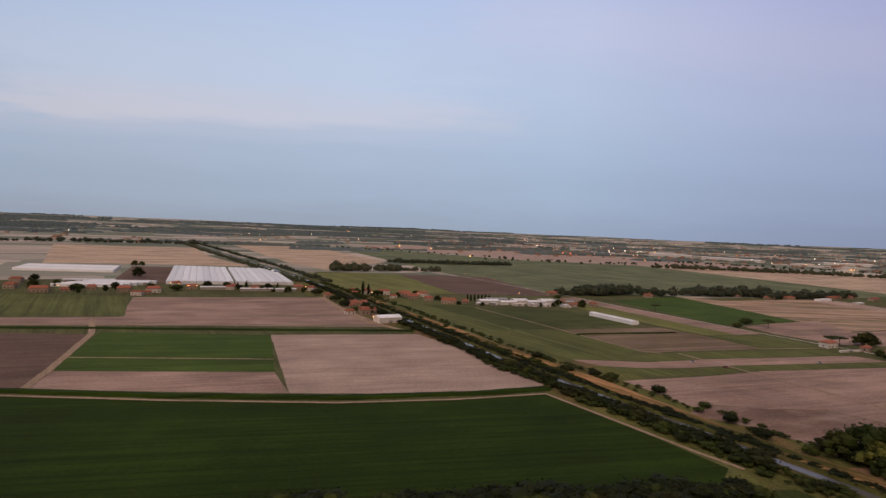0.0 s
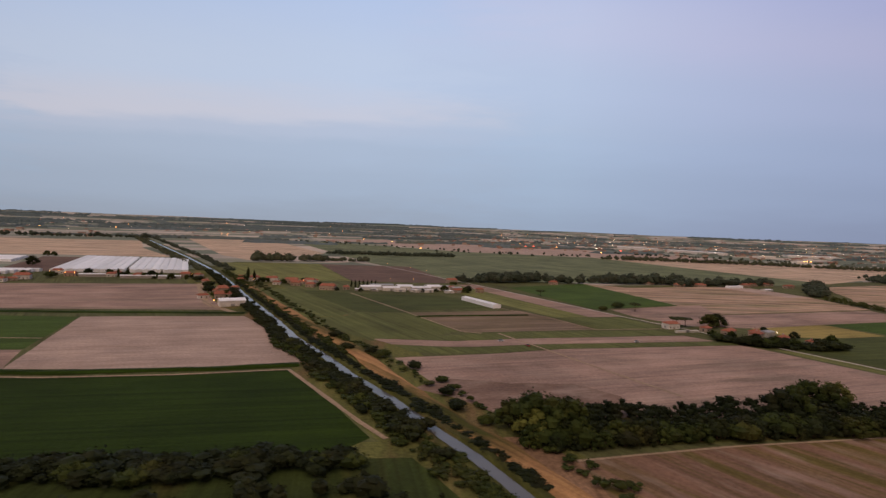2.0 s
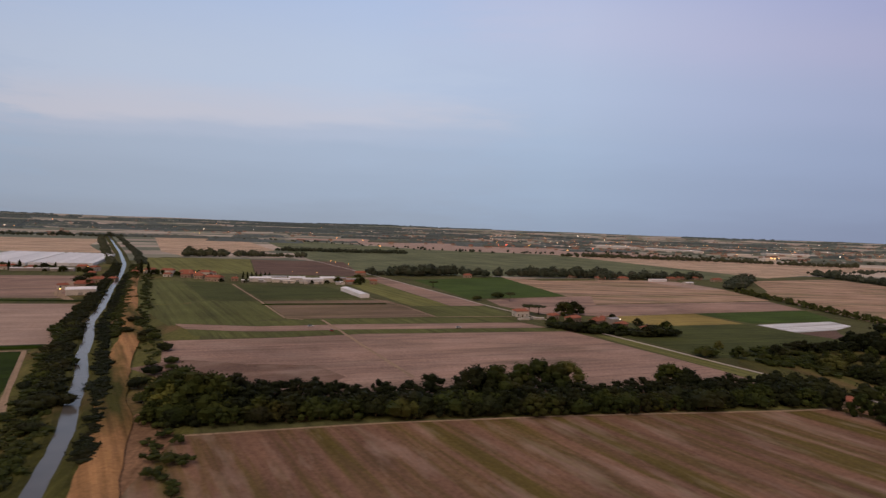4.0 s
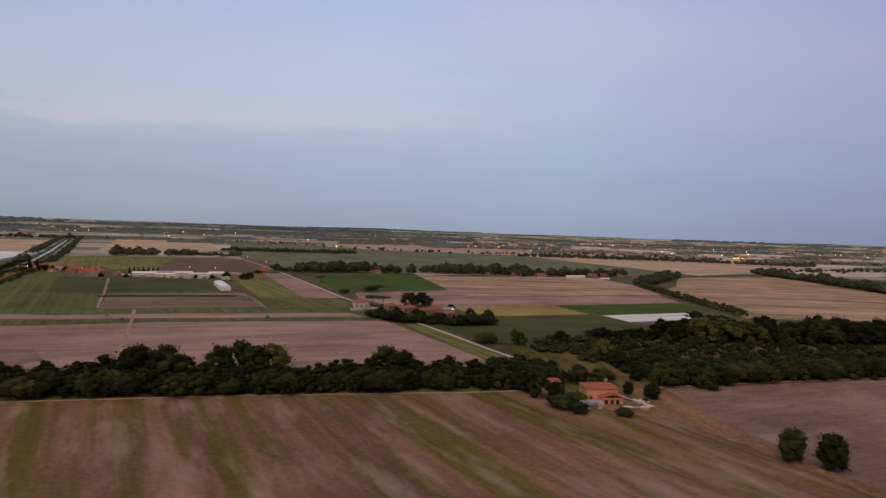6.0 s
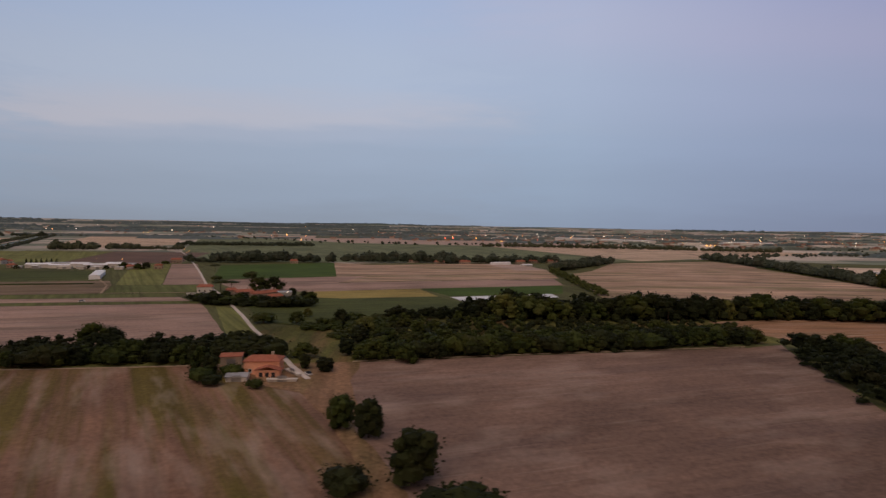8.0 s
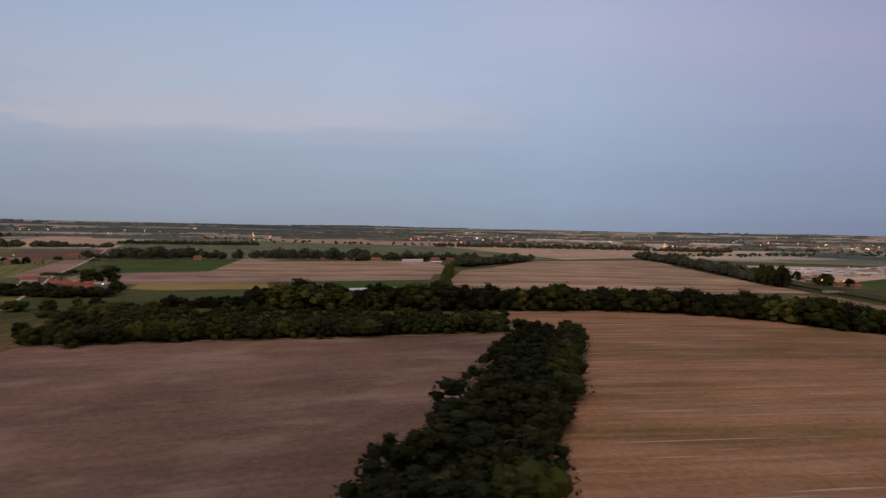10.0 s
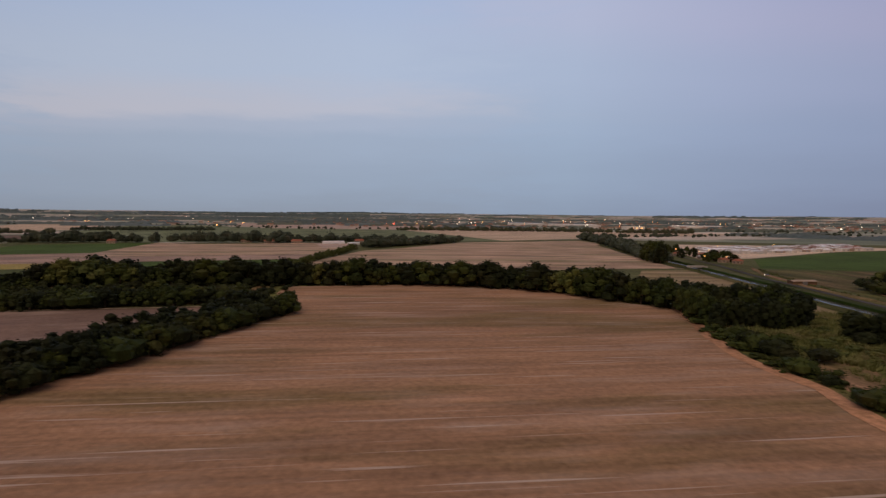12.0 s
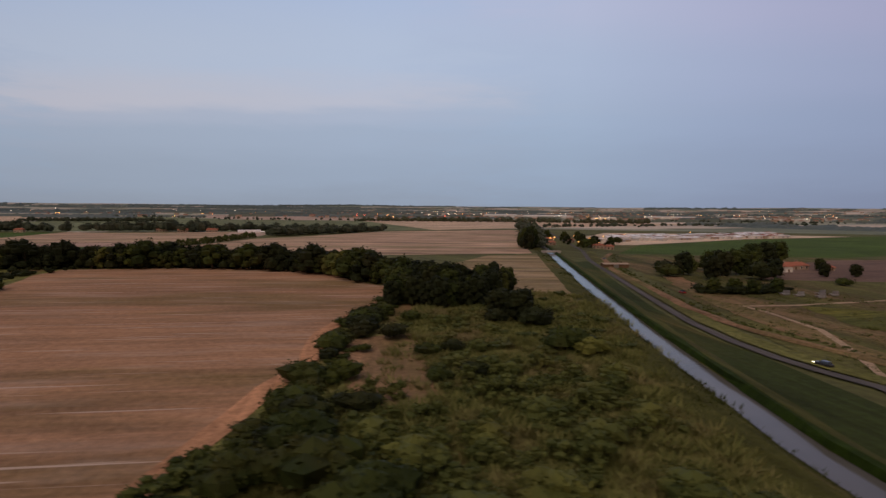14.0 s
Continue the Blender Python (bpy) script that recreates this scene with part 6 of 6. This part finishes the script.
def boxes_mesh(name, boxes, material, label, category):
    verts, faces = [], []
    for x0, y0, z0, x1, y1, z1 in boxes:
        k = len(verts)
        verts += [(x, y, z) for z in (z0, z1) for x, y in ((x0, y0), (x1, y0), (x1, y1), (x0, y1))]
        faces += [(k, k + 1, k + 5, k + 4), (k + 1, k + 2, k + 6, k + 5), (k + 2, k + 3, k + 7, k + 6), (k + 3, k, k + 4, k + 7), (k + 4, k + 5, k + 6, k + 7)]
    return tagged(mesh_object(name, verts, faces, material), label, category, kind="stuff")


town_walls, town_roofs = distant_town(900, 5)
boxes_mesh("distant_buildings", town_walls, "plaster", "pale walls of a distant town", "town")
boxes_mesh("distant_roofs", town_roofs, "tiles", "clay roofs of a distant town", "town")
lamp_rng = np.random.default_rng(21)
for x, y, light, size in ((-686, 2666, "lamp_warm", 1.8), (-654, 2639, "lamp_warm", 1.8), (123, 2410, "lamp_warm", 1.8), (1125, 2299, "lamp_red", 1.8), (739, 2463, "lamp_red", 1.9), (774, 2456, "lamp_red", 2.2), (1639, 1852, "lamp_warm", 1.8), (1660, 1861, "lamp_warm", 1.8), (1623, 1847, "lamp_warm", 2.2), (915, 1990, "lamp_warm", 1.6), (221, 1794, "lamp_warm", 1.8), (-18, 2681, "lamp_warm", 2.0)):
    street_lamp(x, y, 12, light, size, "far lamps")
for _ in range(230):
    d = lamp_rng.uniform(2400, 6800)
    a = radians(lamp_rng.uniform(44, 84) if lamp_rng.uniform() < 0.82 else lamp_rng.uniform(92, 130))
    x, y = 485 + d * math.cos(a), d * math.sin(a)
    street_lamp(x, y, 14, ("lamp_warm", "lamp_white", "lamp_white")[lamp_rng.integers(3)], (0.8, 1.1, 1.7)[lamp_rng.integers(3)], "far lamps")


# ---- airliner wing, where it hangs in the air beside the eye halfway along ----
def wing():
    """The port wing of an airliner; x forward, y out along the span, z up, in metres from the eye."""
    top = new("aircraft_wing")
    top.matrix_basis = pose(K * 494.85, K * 0.21, K * 62.63, 0.09, 0.34, -2.92)

    def metal(name, bm, material, parent, label=""):
        bmesh.ops.recalc_face_normals(bm, faces=bm.faces)
        bmesh.ops.scale(bm, vec=(1 / K, 1 / K, 1 / K), verts=bm.verts)
        return part(name, bm, material, parent, label)

    def loft(sections):
        """Skins through closed sections of equal length."""
        bm = bmesh.new()
        rings = [[bm.verts.new(p) for p in s] for s in sections]
        n = len(rings[0])
        for a, b in zip(rings, rings[1:]):
            for j in range(n):
                bm.faces.new((a[j], a[(j + 1) % n], b[(j + 1) % n], b[j]))
        bm.faces.new(rings[0][::-1])
        bm.faces.new(rings[-1])
        return bm

    def foil(front, back, thick, up=(0, 0, 1)):
        """An aerofoil section from the leading edge to the trailing edge."""
        f, b, u = Vector(front), Vector(back), Vector(up).normalized()
        out = []
        for s, side in ((0.0, 0), (0.06, 1), (0.3, 1), (0.65, 1), (1.0, 0), (0.65, -0.55), (0.3, -0.7), (0.06, -0.7)):
            full = {0.0: 0, 0.06: 0.55, 0.3: 1.0, 0.65: 0.62, 1.0: 0}[s]
            out.append(f + (b - f) * s + u * thick * full * side * 0.5)
        return out

    skin = metal("wing_panel", loft([foil((10.6, 4.0, -0.55), (5.9, 4.0, -1.0), 0.7), foil((8.9, 7.6, -0.01), (6.75, 7.65, -0.15), 0.42), foil((8.11, 9.5, 0.37), (6.4, 9.6, 0.17), 0.32), foil((7.0, 11.9, 0.87), (5.85, 12.1, 0.66), 0.24), foil((6.05, 14.1, 1.38), (4.75, 14.3, 1.24), 0.18)]), "wing_grey", top, "light grey painted wing skin")
    metal("leading_edge_slat", loft([foil((8.98, 7.6, 0.04), (8.55, 7.62, 0.06), 0.22), foil((8.19, 9.5, 0.42), (7.8, 9.52, 0.44), 0.17), foil((7.08, 11.9, 0.92), (6.78, 11.94, 0.92), 0.13), foil((6.4, 13.4, 1.25), (6.15, 13.44, 1.26), 0.1)]), "wing_white", skin)
    # dark seams along the spoilers and the aileron, standing a hair proud of the skin
    for chord, thick, inner, outer in ((0.32, 0.5, 0.0, 0.8), (0.66, 0.33, 0.05, 0.95)):
        strip = []
        for f, b, full in (((8.9, 7.6, -0.01), (6.75, 7.65, -0.15), 0.42), ((8.11, 9.5, 0.37), (6.4, 9.6, 0.17), 0.32), ((7.0, 11.9, 0.87), (5.85, 12.1, 0.66), 0.24)):
            c = Vector(f).lerp(Vector(b), chord) + Vector((0, 0, full * thick * 1.03 + 0.004))
            strip.append([c + Vector((dx, 0, dz)) for dx, dz in ((-0.018, 0.004), (0.018, 0.004), (0.018, -0.03), (-0.018, -0.03))])
        metal("panel_seam", loft(strip), "steel", skin, "dark seam between skin panels")
    lean = (0.1, -0.97, 0.2)
    blade = metal("winglet", loft([foil((6.0, 14.12, 1.36), (4.67, 14.34, 1.28), 0.16, lean), foil((5.75, 14.24, 1.75), (4.6, 14.46, 1.72), 0.13, lean), foil((5.2, 14.5, 2.45), (4.35, 14.62, 2.45), 0.1, lean), foil((4.05, 14.97, 4.03), (3.7, 14.98, 4.0), 0.05, lean)]), "wing_white", top, "white painted upper winglet")
    metal("lower_winglet", loft([foil((5.56, 14.05, 1.02), (4.68, 14.35, 1.24), 0.14, lean), foil((4.23, 14.84, 0.51), (3.82, 14.85, 0.53), 0.05, lean)]), "wing_yellow", top, "orange yellow painted lower winglet")
    # plain dark bars in place of the lettering
    for i in range(7):
        s = 0.14 + 0.105 * i
        front = Vector((5.85, 14.16, 1.6)).lerp(Vector((4.02, 14.93, 4.0)), s + 0.06)
        back = Vector((4.62, 14.40, 1.6)).lerp(Vector((3.72, 14.95, 4.0)), s + 0.06)
        step = (Vector((4.02, 14.93, 4.0)) - Vector((5.85, 14.16, 1.6))) * 0.07
        a, b = front.lerp(back, 0.16) + Vector(lean) * 0.09, front.lerp(back, 0.56) + Vector(lean) * 0.09
        bm = bmesh.new()
        corners = [a, b, b + step, a + step]
        ring = [bm.verts.new(p) for p in corners] + [bm.verts.new(p - Vector(lean) * 0.03) for p in corners]
        for f in ((0, 1, 2, 3), (4, 7, 6, 5), (0, 4, 5, 1), (1, 5, 6, 2), (2, 6, 7, 3), (3, 7, 4, 0)):
            bm.faces.new([ring[j] for j in f])
        metal("letter_bar", bm, "navy", blade)
    for x, y, z in ((6.55, 9.62, 0.10), (6.9, 7.4, -0.3)):
        bm = bmesh.new()
        bmesh.ops.create_uvsphere(bm, u_segments=10, v_segments=6, radius=1.0, matrix=pose(x, y, z) @ Matrix.Diagonal((0.42, 0.1, 0.09, 1)))
        metal("flap_track_fairing", bm, "wing_grey", top)
    metal("flap", loft([foil((6.6, 4.2, -0.95), (5.5, 4.2, -1.5), 0.2), foil((6.55, 8.2, -0.2), (6.1, 8.1, -0.5), 0.12)]), "wing_white", top, "white extended landing flap")
    metal("flap", loft([foil((6.3, 4.2, -1.2), (5.2, 4.2, -1.9), 0.15), foil((6.25, 7.5, -0.48), (5.98, 7.4, -0.64), 0.08)]), "wing_white", top, "white extended landing flap")
    return tagged(top, "white airliner wing with a split winglet and extended flaps", "aircraft wing")


wing()
